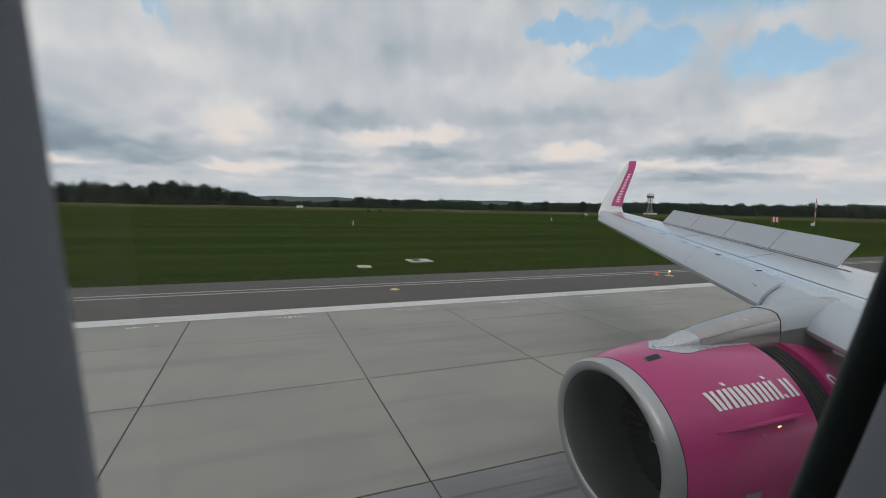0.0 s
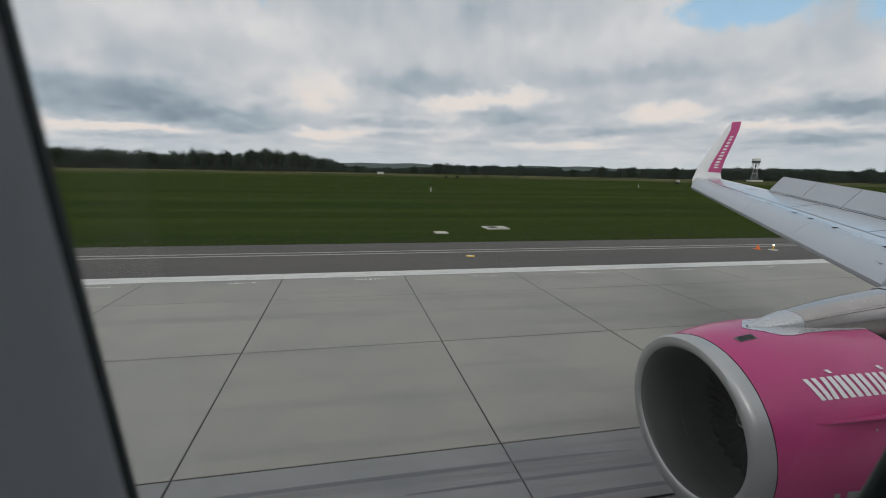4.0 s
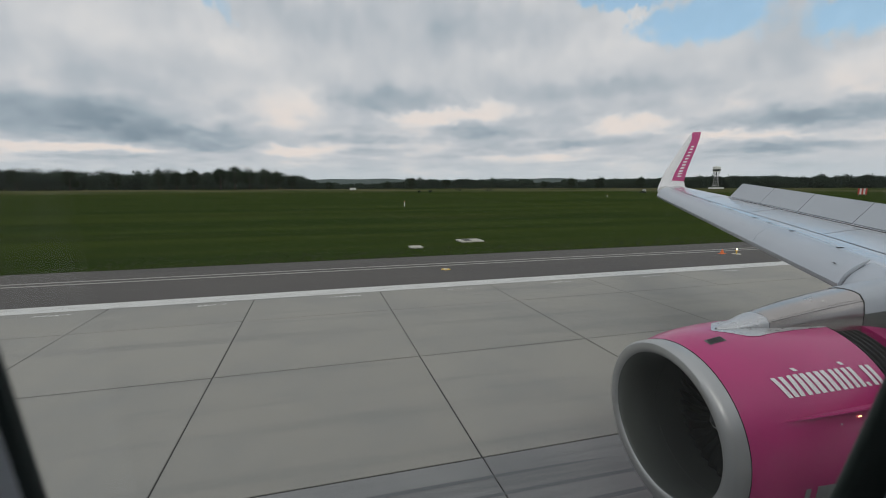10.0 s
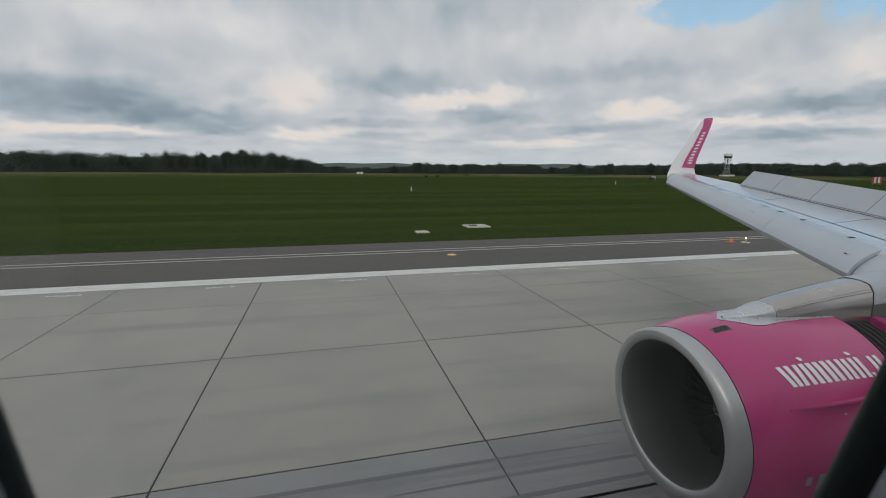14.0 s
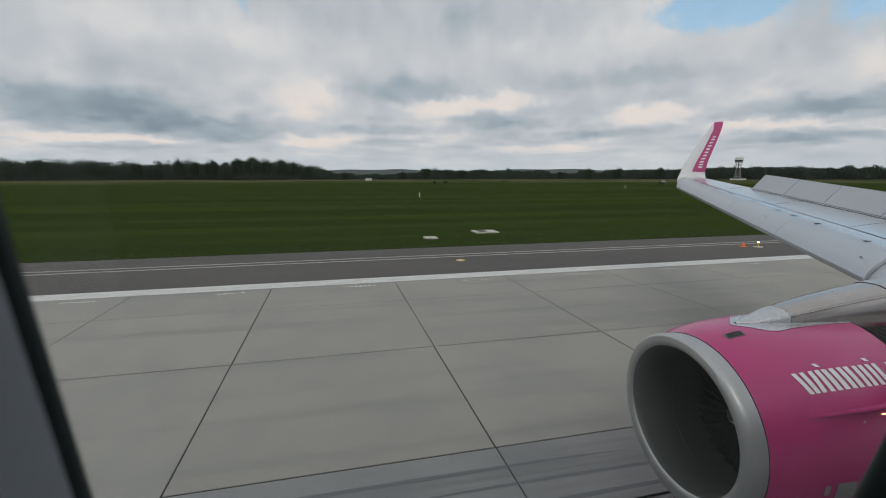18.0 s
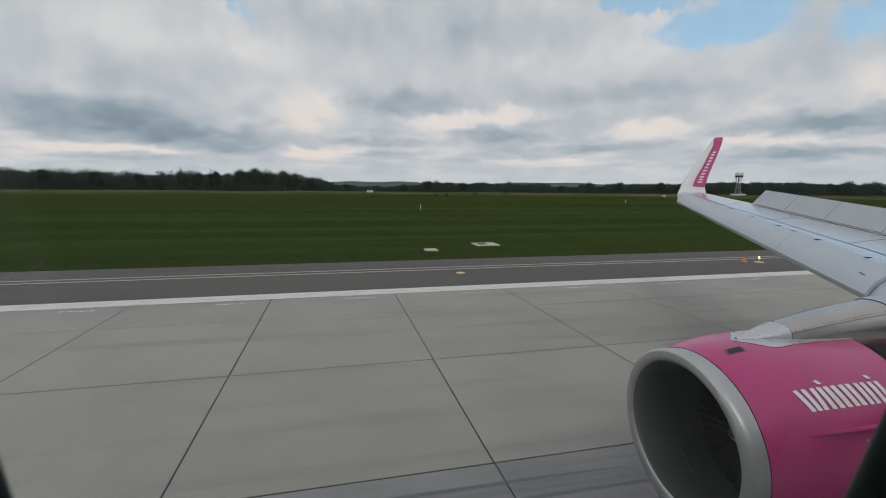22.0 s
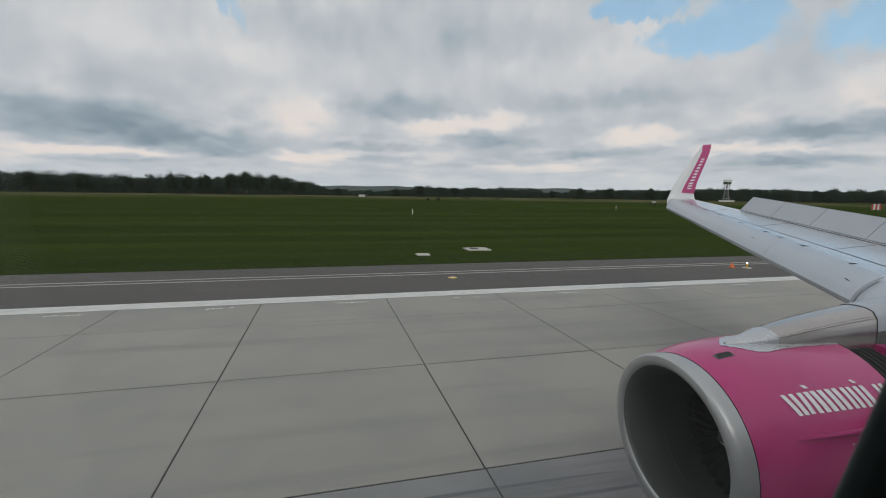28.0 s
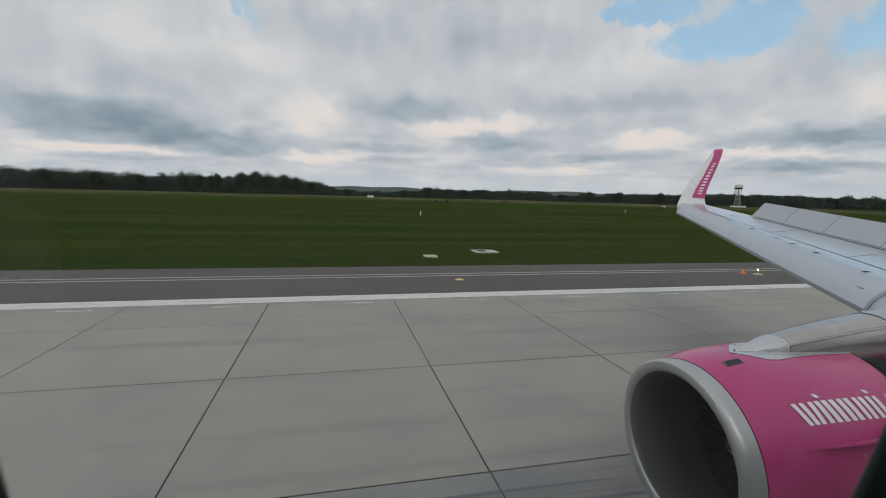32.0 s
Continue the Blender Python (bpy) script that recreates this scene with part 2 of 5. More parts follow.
def concrete_worn_mat():
    m = Mat("concrete_rubbered", (0.245, 0.248, 0.242), 0.75)
    m.per_object(0.06)
    m.blend(m.ramp(m.noise(0.5, 5, 0.6), 0.42, 0.70), (0.18, 0.187, 0.19), 0.7)
    m.blend(m.ramp(m.noise(1.0, 6, 0.65, (0.05, 1.6, 1)), 0.50, 0.70), (0.105, 0.11, 0.112), 0.7)
    m.blend(m.ramp(m.noise(20.0, 4, 0.7), 0.45, 0.72), (0.12, 0.12, 0.12), 0.3)
    m.bump(m.noise(60.0, 3), 0.25, 0.004)
    return m.m


def asphalt_mat():
    m = Mat("asphalt", (0.088, 0.080, 0.073), 0.9)
    m.blend(m.ramp(m.noise(0.25, 5, 0.6, (0.3, 1, 1)), 0.40, 0.7), (0.066, 0.061, 0.058), 0.8)
    m.blend(m.ramp(m.noise(1.1, 6, 0.7, (0.15, 1.3, 1)), 0.5, 0.75), (0.115, 0.105, 0.095), 0.6)
    m.blend(m.ramp(m.noise(30.0, 3, 0.7), 0.5, 0.75), (0.14, 0.13, 0.12), 0.35)
    m.bump(m.noise(90.0, 2), 0.4, 0.006)
    return m.m


def wet_asphalt_mat():
    m = Mat("taxiway_asphalt", (0.075, 0.073, 0.070), 0.85)
    damp = m.ramp(m.noise(0.22, 7, 0.6, (0.35, 1.2, 1), 0.4), 0.50, 0.53)
    m.blend(damp, (0.030, 0.032, 0.034), 0.9)
    m.blend(m.ramp(m.noise(35.0, 3, 0.7), 0.5, 0.75), (0.12, 0.115, 0.11), 0.3)
    m.rough_by(damp, 0.85, 0.45)
    m.bump(m.noise(90.0, 2), 0.4, 0.006)
    return m.m


def paint_mat(name, color, wear, rough=0.6):
    m = Mat(name, color, rough)
    m.blend(m.ramp(m.noise(2.2, 6, 0.7, (0.5, 1, 1)), 0.52, 0.72), wear, 0.55)
    m.blend(m.ramp(m.noise(25.0, 4, 0.7), 0.52, 0.75), wear, 0.45)
    m.bump(m.noise(60.0, 2), 0.2, 0.004)
    return m.m


def grass_mat():
    m = Mat("grass", (0.025, 0.043, 0.007), 0.95)
    m.b.inputs["Specular IOR Level"].default_value = 0.0
    m.blend(m.ramp(m.noise(0.010, 5, 0.6, (1, 2.5, 1)), 0.42, 0.62), (0.030, 0.054, 0.009), 0.8)
    m.blend(m.ramp(m.noise(0.05, 6, 0.65, (0.3, 1.8, 1)), 0.54, 0.72), (0.046, 0.058, 0.014), 0.5)
    m.blend(m.ramp(m.noise(0.35, 6, 0.7, (0.3, 1, 1)), 0.45, 0.7), (0.016, 0.032, 0.007), 0.6)
    m.blend(m.ramp(m.noise(7.0, 5, 0.75), 0.42, 0.68), (0.014, 0.025, 0.006), 0.5)
    m.blend(m.ramp(m.noise(0.09, 4, 0.55, (0.05, 1.0, 1)), 0.44, 0.62), (0.049, 0.070, 0.010), 0.65)
    m.blend(m.ramp(m.noise(0.45, 4, 0.6, (0.06, 1.0, 1)), 0.50, 0.66), (0.041, 0.053, 0.009), 0.5)
    m.blend(m.ramp(m.noise(0.022, 4, 0.6, (0.4, 1.0, 1)), 0.55, 0.70), (0.056, 0.050, 0.017), 0.5)
    # drier, taller grass before the woods
    g, ln = m.node("ShaderNodeNewGeometry"), m.node("ShaderNodeVectorMath")
    ln.operation = "LENGTH"
    m.nt.links.new(g.outputs["Position"], ln.inputs[0])
    dist = m.node("ShaderNodeMapRange")
    dist.inputs["From Min"].default_value, dist.inputs["From Max"].default_value = 330, 500
    m.nt.links.new(ln.outputs["Value"], dist.inputs[0])
    dry = m.node("ShaderNodeMath")
    dry.operation = "MULTIPLY"
    m.nt.links.new(dist.outputs[0], dry.inputs[0])
    m.nt.links.new(m.ramp(m.noise(0.012, 4, 0.6), 0.35, 0.65), dry.inputs[1])
    m.blend(dry.outputs[0], (0.15, 0.135, 0.075), 0.9)
    m.bump(m.noise(14.0, 4), 0.6, 0.05)
    return m.m


def foliage_mat(name, color, dark):
    m = Mat(name, color, 0.9)
    m.b.inputs["Specular IOR Level"].default_value = 0.1
    m.per_island(0.35)
    m.blend(m.ramp(m.noise(0.05, 4, 0.6), 0.4, 0.65), dark, 0.6)
    return m.m


def wing_paint(name, color, rough=0.34, metal=0.35):
    m = Mat(name, color, rough, metal, 0.15)
    m.blend(m.ramp(m.noise(1.6, 5, 0.65, (0.6, 1.4, 1)), 0.45, 0.72), tuple(c * 0.86 for c in color), 0.45)
    m.blend(m.ramp(m.noise(5.0, 6, 0.7, (0.8, 0.25, 1)), 0.50, 0.80), tuple(c * 0.72 for c in color), 0.22)
    m.rough_by(m.noise(4.0, 4), rough - 0.03, rough + 0.08)
    return m.m


def pink_paint():
    m = Mat("magenta_paint", (0.46, 0.024, 0.165), 0.30, 0.0, 0.45)
    m.b.inputs["Coat Roughness"].default_value = 0.16
    m.blend(m.ramp(m.noise(1.4, 5, 0.6), 0.45, 0.72), (0.385, 0.022, 0.14), 0.6)
    m.blend(m.ramp(m.noise(7.0, 6, 0.75, (0.35, 1, 1.6)), 0.58, 0.74), (0.36, 0.030, 0.13), 0.35)
    m.rough_by(m.noise(5.0, 4), 0.22, 0.42)
    m.bump(m.noise(2.2, 2), 0.03, 0.01)
    return m.m


def bare_metal(name, color, rough, brush=(1.0, 1.0, 1.0), metal=0.75):
    m = Mat(name, color, rough, metal)
    m.blend(m.ramp(m.noise(4.0, 5, 0.6, brush), 0.45, 0.72), tuple(c * 0.80 for c in color), 0.4)
    m.blend(m.ramp(m.noise(1.6, 4, 0.6), 0.52, 0.75), tuple(c * 0.70 for c in color), 0.4)
    m.rough_by(m.noise(6.0, 5, 0.6, brush), rough - 0.07, rough + 0.15)
    return m.m


def simple(name, color, rough=0.6, metal=0.0, grain=8.0, amount=0.3):
    m = Mat(name, color, rough, metal)
    m.blend(m.ramp(m.noise(grain, 5, 0.65), 0.45, 0.72), tuple(c * 0.7 for c in color), amount)
    m.bump(m.noise(grain * 12, 2), 0.08, 0.002)
    return m.m


def pane_mat():
    m = bpy.data.materials.new("window_pane")
    m.use_nodes = True
    nt = m.node_tree
    nt.nodes.clear()
    tr, gl, mx, out = (nt.nodes.new(k) for k in ("ShaderNodeBsdfTransparent", "ShaderNodeBsdfGlossy", "ShaderNodeMixShader", "ShaderNodeOutputMaterial"))
    tr.inputs[0].default_value = (0.97, 0.985, 0.985, 1)
    gl.inputs["Roughness"].default_value = 0.03
    mx.inputs[0].default_value = 0.025
    nt.links.new(tr.outputs[0], mx.inputs[1])
    nt.links.new(gl.outputs[0], mx.inputs[2])
    # thin film of dust that scatters the daylight
    du, m2 = nt.nodes.new("ShaderNodeBsdfTranslucent"), nt.nodes.new("ShaderNodeMixShader")
    du.inputs[0].default_value = (0.88, 0.87, 0.80, 1)
    m2.inputs[0].default_value = 0.009
    nt.links.new(mx.outputs[0], m2.inputs[1])
    nt.links.new(du.outputs[0], m2.inputs[2])
    nt.links.new(m2.outputs[0], out.inputs[0])
    return m


def lamp_mat(name, color, strength):
    m = Mat(name, color, 0.3)
    m.b.inputs["Emission Color"].default_value = (*color, 1)
    m.b.inputs["Emission Strength"].default_value = strength
    return m.m


M = dict(
    concrete=concrete_mat(), rubbered=concrete_worn_mat(), asphalt=asphalt_mat(), taxi=wet_asphalt_mat(),
    white_line=paint_mat("white_marking", (0.62, 0.62, 0.59), (0.30, 0.29, 0.27)),
    pale_line=paint_mat("faded_marking", (0.32, 0.305, 0.27), (0.13, 0.12, 0.11)),
    yellow_line=paint_mat("yellow_marking", (0.62, 0.40, 0.02), (0.22, 0.16, 0.05)),
    sealant=simple("joint_sealant", (0.035, 0.034, 0.032), 0.9),
    rubber_mark=paint_mat("tyre_rubber_mark", (0.125, 0.132, 0.137), (0.16, 0.165, 0.168), 0.7),
    grass=grass_mat(),
    blade=foliage_mat("grass_blades", (0.024, 0.036, 0.007), (0.026, 0.034, 0.010)),
    # woodland green is paler and bluer: the distance haze is in its colour
    wood_hazed=foliage_mat("woodland_foliage_hazed", (0.052, 0.074, 0.052), (0.034, 0.052, 0.040)),
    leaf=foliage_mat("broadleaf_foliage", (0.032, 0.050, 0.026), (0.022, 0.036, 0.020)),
    bark=simple("bark", (0.06, 0.048, 0.036), 0.9),
    wing=wing_paint("wing_grey_paint", (0.62, 0.645, 0.675), 0.20, 0.6),
    slat=wing_paint("slat_light_grey", (0.47, 0.505, 0.55), 0.34, 0.30),
    spoiler=wing_paint("spoiler_grey", (0.40, 0.43, 0.465), 0.40, 0.2),
    white=wing_paint("white_paint", (0.72, 0.72, 0.72), 0.3, 0.0),
    pink=pink_paint(),
    lip=bare_metal("inlet_lip_metal", (0.50, 0.505, 0.50), 0.40, (1.0, 1.0, 1.0), 0.88),
    duct=simple("inlet_duct_lining", (0.105, 0.116, 0.108), 0.5, 0.1, 1.2, 0.5),
    # the warm tint puts the brownish reflection on the pylon's sides into the metal
    pylon=bare_metal("pylon_metal", (0.50, 0.465, 0.44), 0.20, (0.5, 1, 1), 0.92),
    pylon_nose=bare_metal("pylon_nose_metal", (0.60, 0.61, 0.62), 0.25, (0.5, 1, 1), 0.85),
    cascade=simple("cascade_composite", (0.035, 0.034, 0.036), 0.6),
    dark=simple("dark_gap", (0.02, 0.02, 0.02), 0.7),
    # blade metal taken near black: the shade inside the inlet is in its colour
    blade_shaded=bare_metal("fan_blade_shaded_metal", (0.012, 0.014, 0.014), 0.7, (1.0, 1.0, 1.0), 0.2),
    spinner=simple("spinner_grey", (0.05, 0.053, 0.055), 0.45),
    letter=simple("white_lettering", (0.80, 0.80, 0.80), 0.4, 0.0, 20.0, 0.15),
    cabin=simple("cabin_wall_plastic", (0.74, 0.77, 0.80), 0.6, 0.0, 30.0, 0.12),
    gasket=simple("rubber_gasket", (0.026, 0.038, 0.034), 0.6),
    carpet=simple("cabin_carpet", (0.05, 0.06, 0.10), 0.95, 0.0, 60.0, 0.4),
    pane=pane_mat(),
    tyre=simple("tyre_rubber", (0.02, 0.02, 0.02), 0.8),
    steel=bare_metal("gear_steel", (0.45, 0.45, 0.45), 0.35),
    pad=simple("precast_concrete", (0.50, 0.48, 0.42), 0.85, 0.0, 5.0, 0.5),
    red=simple("red_paint", (0.45, 0.045, 0.03), 0.55),
    orange=simple("orange_cone_plastic", (0.75, 0.16, 0.03), 0.5),
    yellow=simple("yellow_paint", (0.68, 0.42, 0.02), 0.5),
    off_white=simple("off_white_paint", (0.66, 0.66, 0.62), 0.6),
    glass_dark=simple("dark_glazing", (0.03, 0.045, 0.05), 0.15),
    roof=simple("hut_roof", (0.30, 0.30, 0.30), 0.7),
    # the ridge's blue haze is part of this colour
    hill=simple("distant_fields_hazed", (0.06, 0.085, 0.075), 0.95, 0.0, 0.01, 0.5),
    glint=lamp_mat("amber_glint_glow", (1.0, 0.62, 0.30), 2.0),
    # fill glow for the cabin, from a strip that is never in view
    strip=lamp_mat("cabin_fill_light", (0.90, 0.96, 1.0), 1.4),
    bulb_white=lamp_mat("lit_edge_lamp", (1.0, 0.93, 0.78), 2.0),
)


# ================= mesh helpers =================
def part(name, bm, material, parent=None, label="", smooth=False):
    """One mesh object from a bmesh, under a thing or a part."""
    me = bpy.data.meshes.new(name)
    bmesh.ops.recalc_face_normals(bm, faces=bm.faces)
    if smooth:
        for e in bm.edges:
            if len(e.link_faces) != 2 or e.calc_face_angle() > 0.7:
                e.smooth = False
    bm.to_mesh(me)
    bm.free()
    return part_mesh(name, me, material, parent, label, smooth)


def part_mesh(name, me, material, parent=None, label="", smooth=False):
    if not me.materials:
        me.materials.append(material)
    if smooth:
        for p in me.polygons:
            p.use_smooth = True
    ob = new(name, me)
    if parent is not None:
        ob.parent = parent
        ob.matrix_parent_inverse = parent.matrix_world.inverted()
    if label:
        tagged(ob, label)
    return ob


def thing(name, at=(0, 0, 0), rz=0.0, **tags):
    ob = new(name)
    ob.empty_display_size = 0.3
    ob.matrix_world = pose(*at, 0, 0, rz)
    bpy.context.view_layer.update()
    return tagged(ob, **tags)


def put_box(bm, lo, hi, bevel=0.0, m=None):
    vs = [bm.verts.new((x, y, z)) for x in (lo[0], hi[0]) for y in (lo[1], hi[1]) for z in (lo[2], hi[2])]
    q = [(0, 1, 3, 2), (4, 6, 7, 5), (0, 4, 5, 1), (2, 3, 7, 6), (0, 2, 6, 4), (1, 5, 7, 3)]
    fs = [bm.faces.new([vs[i] for i in f]) for f in q]
    if m is not None:
        for v in vs:
            v.co = m @ v.co
    if bevel:
        es = list({e for f in fs for e in f.edges})
        bmesh.ops.bevel(bm, geom=es, offset=bevel, segments=2, affect="EDGES", profile=0.6)
    return vs


def box(lo, hi, bevel=0.0, m=None):
    bm = bmesh.new()
    put_box(bm, lo, hi, bevel, m)
    return bm


def put_tube(bm, a, b, r0, r1, n=10, caps=True):
    a, b = Vector(a), Vector(b)
    d = (b - a).normalized()
    u = d.orthogonal().normalized()
    v = d.cross(u)
    rings = []
    for c, r in ((a, r0), (b, r1)):
        rings.append([bm.verts.new(c + (u * math.cos(2 * math.pi * i / n) + v * math.sin(2 * math.pi * i / n)) * r) for i in range(n)])
    for i in range(n):
        j = (i + 1) % n
        bm.faces.new((rings[0][i], rings[0][j], rings[1][j], rings[1][i]))
    if caps:
        bm.faces.new(rings[0][::-1])
        bm.faces.new(rings[1])


def tube(a, b, r0, r1=None, n=10):
    bm = bmesh.new()
    put_tube(bm, a, b, r0, r0 if r1 is None else r1, n)
    return bm


def loft(rings, closed=True, caps=True):
    """Skin over rings of points that have the same count."""
    bm = bmesh.new()
    rows = [[bm.verts.new(p) for p in ring] for ring in rings]
    n = len(rows[0])
    for a, b in zip(rows, rows[1:]):
        for i in range(n if closed else n - 1):
            j = (i + 1) % n
            bm.faces.new((a[i], a[j], b[j], b[i]))
    if caps and closed:
        bm.faces.new(rows[0][::-1])
        bm.faces.new(rows[-1])
    return bm


def sheet(rows, thick=0.0):
    """A surface over rows of points, with thickness downwards along its normals."""
    bm = loft(rows, closed=False)
    if thick:
        bmesh.ops.recalc_face_normals(bm, faces=bm.faces)
        bmesh.ops.solidify(bm, geom=list(bm.faces), thickness=thick)
    return bm


def interp(x, table):
    for (x0, y0), (x1, y1) in zip(table, table[1:]):
        if x <= x1:
            k = min(1, max(0, (x - x0) / (x1 - x0)))
            return y0 + (y1 - y0) * k
    return table[-1][1]


# ================= runway, shoulder and ground =================
TURN = 1.1          # the aircraft rolls a degree off the runway's line
RUN = pose(0, 0, 0, 0, 0, TURN)


def flat(x0, x1, y0, y1, z, m=RUN):
    bm = bmesh.new()
    bm.faces.new([bm.verts.new(m @ Vector(p)) for p in ((x0, y0, z), (x1, y0, z), (x1, y1, z), (x0, y1, z))])
    return bm


def slab_strip(x0, x1, y0, y1, top, bottom):
    return box((x0, y0, bottom), (x1, y1, top), 0.0, RUN)


GROUND = [(0, -0.09), (350, -0.09), (450, 0.2), (550, 0.9), (610, 1.4), (700, 1.6), (1500, 2.0), (4300, 2.0)]


def ground_z(x, y):
    """The field lies flat and rises a little towards the woods."""
    return interp(math.hypot(x, y), GROUND)


ground_bm = loft([[Vector((r * math.sin(2 * math.pi * i / 96), r * math.cos(2 * math.pi * i / 96), z)) for i in range(96)] for r, z in GROUND[1:]], caps=False)
ground_bm.verts.ensure_lookup_table()
ground_bm.faces.new(ground_bm.verts[:96])
ground = part("ground", ground_bm, M["grass"], None, "", True)
tagged(ground, "wide flat airfield of short dark green grass", "grass field", kind="structure")

runway = part("runway", slab_strip(-400, 300, -27.5, 20.0, -0.012, -0.6), M["sealant"])
tagged(runway, "grey concrete runway of large square slabs with dark sealed joints", "runway", kind="structure")
shoulder = part("runway_shoulder", slab_strip(-400, 300, 20.0, 27.95, -0.004, -0.6), M["asphalt"])
tagged(shoulder, "dark grey asphalt runway shoulder beside the grass", "runway shoulder", kind="structure")
edge_line = part("runway_edge_line", flat(-400, 300, 18.98, 19.93, 0.006), M["white_line"])
tagged(edge_line, "broad worn white runway edge line", "road marking", kind="structure")
for y0 in (24.25, 24.93):
    ln = part("shoulder_line", flat(-400, 300, y0, y0 + 0.24, 0.002), M["pale_line"])
    tagged(ln, "thin faded pale line along the asphalt shoulder", "road marking", group="shoulder lines", kind="structure")

# ================= the airliner =================
airliner = thing("airliner", (0, 0, 0), label="white and magenta twin-engine airliner standing on the runway", category="airplane")

# ---- wing ----
LE0, LES = 4.907, 0.507          # leading edge: x = LE0 + LES * y
TIP, KINK = 15.2, 4.8


def le(y):
    return LE0 + LES * y


def chord(y):
    if y >= KINK:
        return 1.5 + (TIP - y) * 0.226
    return le(KINK) + chord(KINK) + (KINK - y) * 0.03 - le(y)


def lez(y):
    return 2.43 + 0.1083 * y


UP = [(0, 0), (0.02, 0.10), (0.05, 0.18), (0.10, 0.27), (0.16, 0.325), (0.3, 0.365), (0.5, 0.42), (0.68, 0.45), (0.85, 0.40), (1.0, 0.31)]
LOW = [(0, 0), (0.02, -0.05), (0.08, -0.10), (0.2, -0.14), (0.4, -0.12), (0.6, 0.0), (0.8, 0.15), (1.0, 0.29)]


def upper(y, f):
    k = interp(y, [(0, 1.0), (6, 1.0), (TIP, 0.80)])
    return Vector((le(y) + f * chord(y), y, lez(y) + k * interp(f, UP)))


def lower(y, f):
    k = interp(y, [(0, 1.3), (6, 1.0), (TIP, 0.80)])
    return Vector((le(y) + f * chord(y), y, lez(y) + k * interp(f, LOW)))


def wing_ring(y):
    c = chord(y)
    f0 = 0.40 / c
    us = [f0 + (1 - f0) * i / 14 for i in range(15)]
    ring = [upper(y, f) - Vector((0, 0, 0.10 if i == 0 else 0.025 if i == 1 else 0)) for i, f in enumerate(us)]
    ring += [lower(y, f) for f in reversed(us)]
    return ring


stations = [-0.1, 1.5, 3.2, 4.8, 6.2, 7.8, 9.4, 11.0, 12.6, 14.0, TIP]
wing = part("wing", loft([wing_ring(y) for y in stations]), M["wing"], airliner, "light grey swept wing with raised spoilers", True)


def slat(y0, y1, width):
    rings = []
    n = 6
    for i in range(n + 1):
        y = y0 + (y1 - y0) * i / n
        c = chord(y)
        row = [upper(y, s / c) + Vector((0, 0, 0.03)) for s in (width, width * 0.75, width * 0.5, width * 0.3, 0.10, 0.04, 0.012)]
        nose = Vector((le(y) - 0.012, y, lez(y)))
        row += [nose + Vector((0, 0, 0.02)), nose + Vector((0.008, 0, -0.035)), nose + Vector((0.05, 0, -0.075)), nose + Vector((0.14, 0, -0.10)), nose + Vector((0.21, 0, -0.085))]
        row += [nose + Vector((0.22, 0, 0.0)), nose + Vector((0.20, 0, 0.10)), upper(y, width * 0.55 / c) - Vector((0, 0, 0.05)), upper(y, width * 0.97 / c) + Vector((0, 0, 0.012))]
        rings.append(row)
    return loft(rings)


def nose_ring(y):
    """Fixed leading edge behind the slats."""
    c = chord(y)
    f0 = 0.41 / c
    n = Vector((le(y) + 0.235, y, lez(y) + 0.06))
    return [upper(y, f0) - Vector((0, 0, 0.05)), upper(y, 0.33 / c) - Vector((0, 0, 0.07)), n + Vector((0.02, 0, 0.09)), n, n + Vector((0.02, 0, -0.08)), n + Vector((0.09, 0, -0.14)), lower(y, f0)]


part("leading_edge_nose", loft([nose_ring(y) for y in stations[:-1]]), M["wing"], wing, "fixed grey leading edge behind the slats", True)
slat_ends = [4.95, 7.55, 10.1, 12.65, 15.1]
for a, b in zip(slat_ends, slat_ends[1:]):
    part("slat", slat(a + 0.004, b - 0.004, interp(a, [(5, 0.62), (12.6, 0.50)])), M["slat"], wing, "drooped light grey leading-edge slat", True)
part("slat", slat(0.55, 3.98, 0.72), M["slat"], wing, "drooped light grey leading-edge slat", True)

bm = slat(4.0, 4.935, 0.60)
for v in bm.verts:
    v.co += Vector((0.055, 0, -0.045))
part("slat_end_fairing", bm, M["slat"], wing, "grey fairing between the slat and the engine pylon", True)

# dark slots of the slat tracks
for y in (5.65, 6.99, 7.83, 8.46, 9.73, 11.11, 12.25, 13.53, 14.4):
    w = interp(y, [(5, 0.62), (12.6, 0.50)])
    p = upper(y, (w + 0.01) / chord(y)) + Vector((0, 0, 0.034))
    part("slat_track_slot", box((-0.03, -0.035, -0.004), (0.055, 0.02, 0.008), 0.0, pose(*p, 0, 0, -25)), M["dark"], wing)
# small black stencils on the slats
for y in (5.25, 8.35):
    for k in range(3):
        p = upper(y + 0.07 * k, 0.20 / chord(y)) + Vector((0.02 * k, 0, 0.036))
        part("stencil_mark", box((-0.012, -0.022, -0.004), (0.012, 0.022, 0.003), 0.0, pose(*p, 0, 14, 0)), M["dark"], wing)

# panel joint ahead of the spar box, as a narrow dark strip
rows = []
for i in range(41):
    y = 1.0 + (14.4 - 1.0) * i / 40
    a = upper(y, 0.30) + Vector((0, 0, 0.004))
    b = upper(y, 0.30 + 0.016 / chord(y)) + Vector((0, 0, 0.004))
    rows.append([a, b])
part("panel_joint", sheet(rows, 0.003), M["dark"], wing)
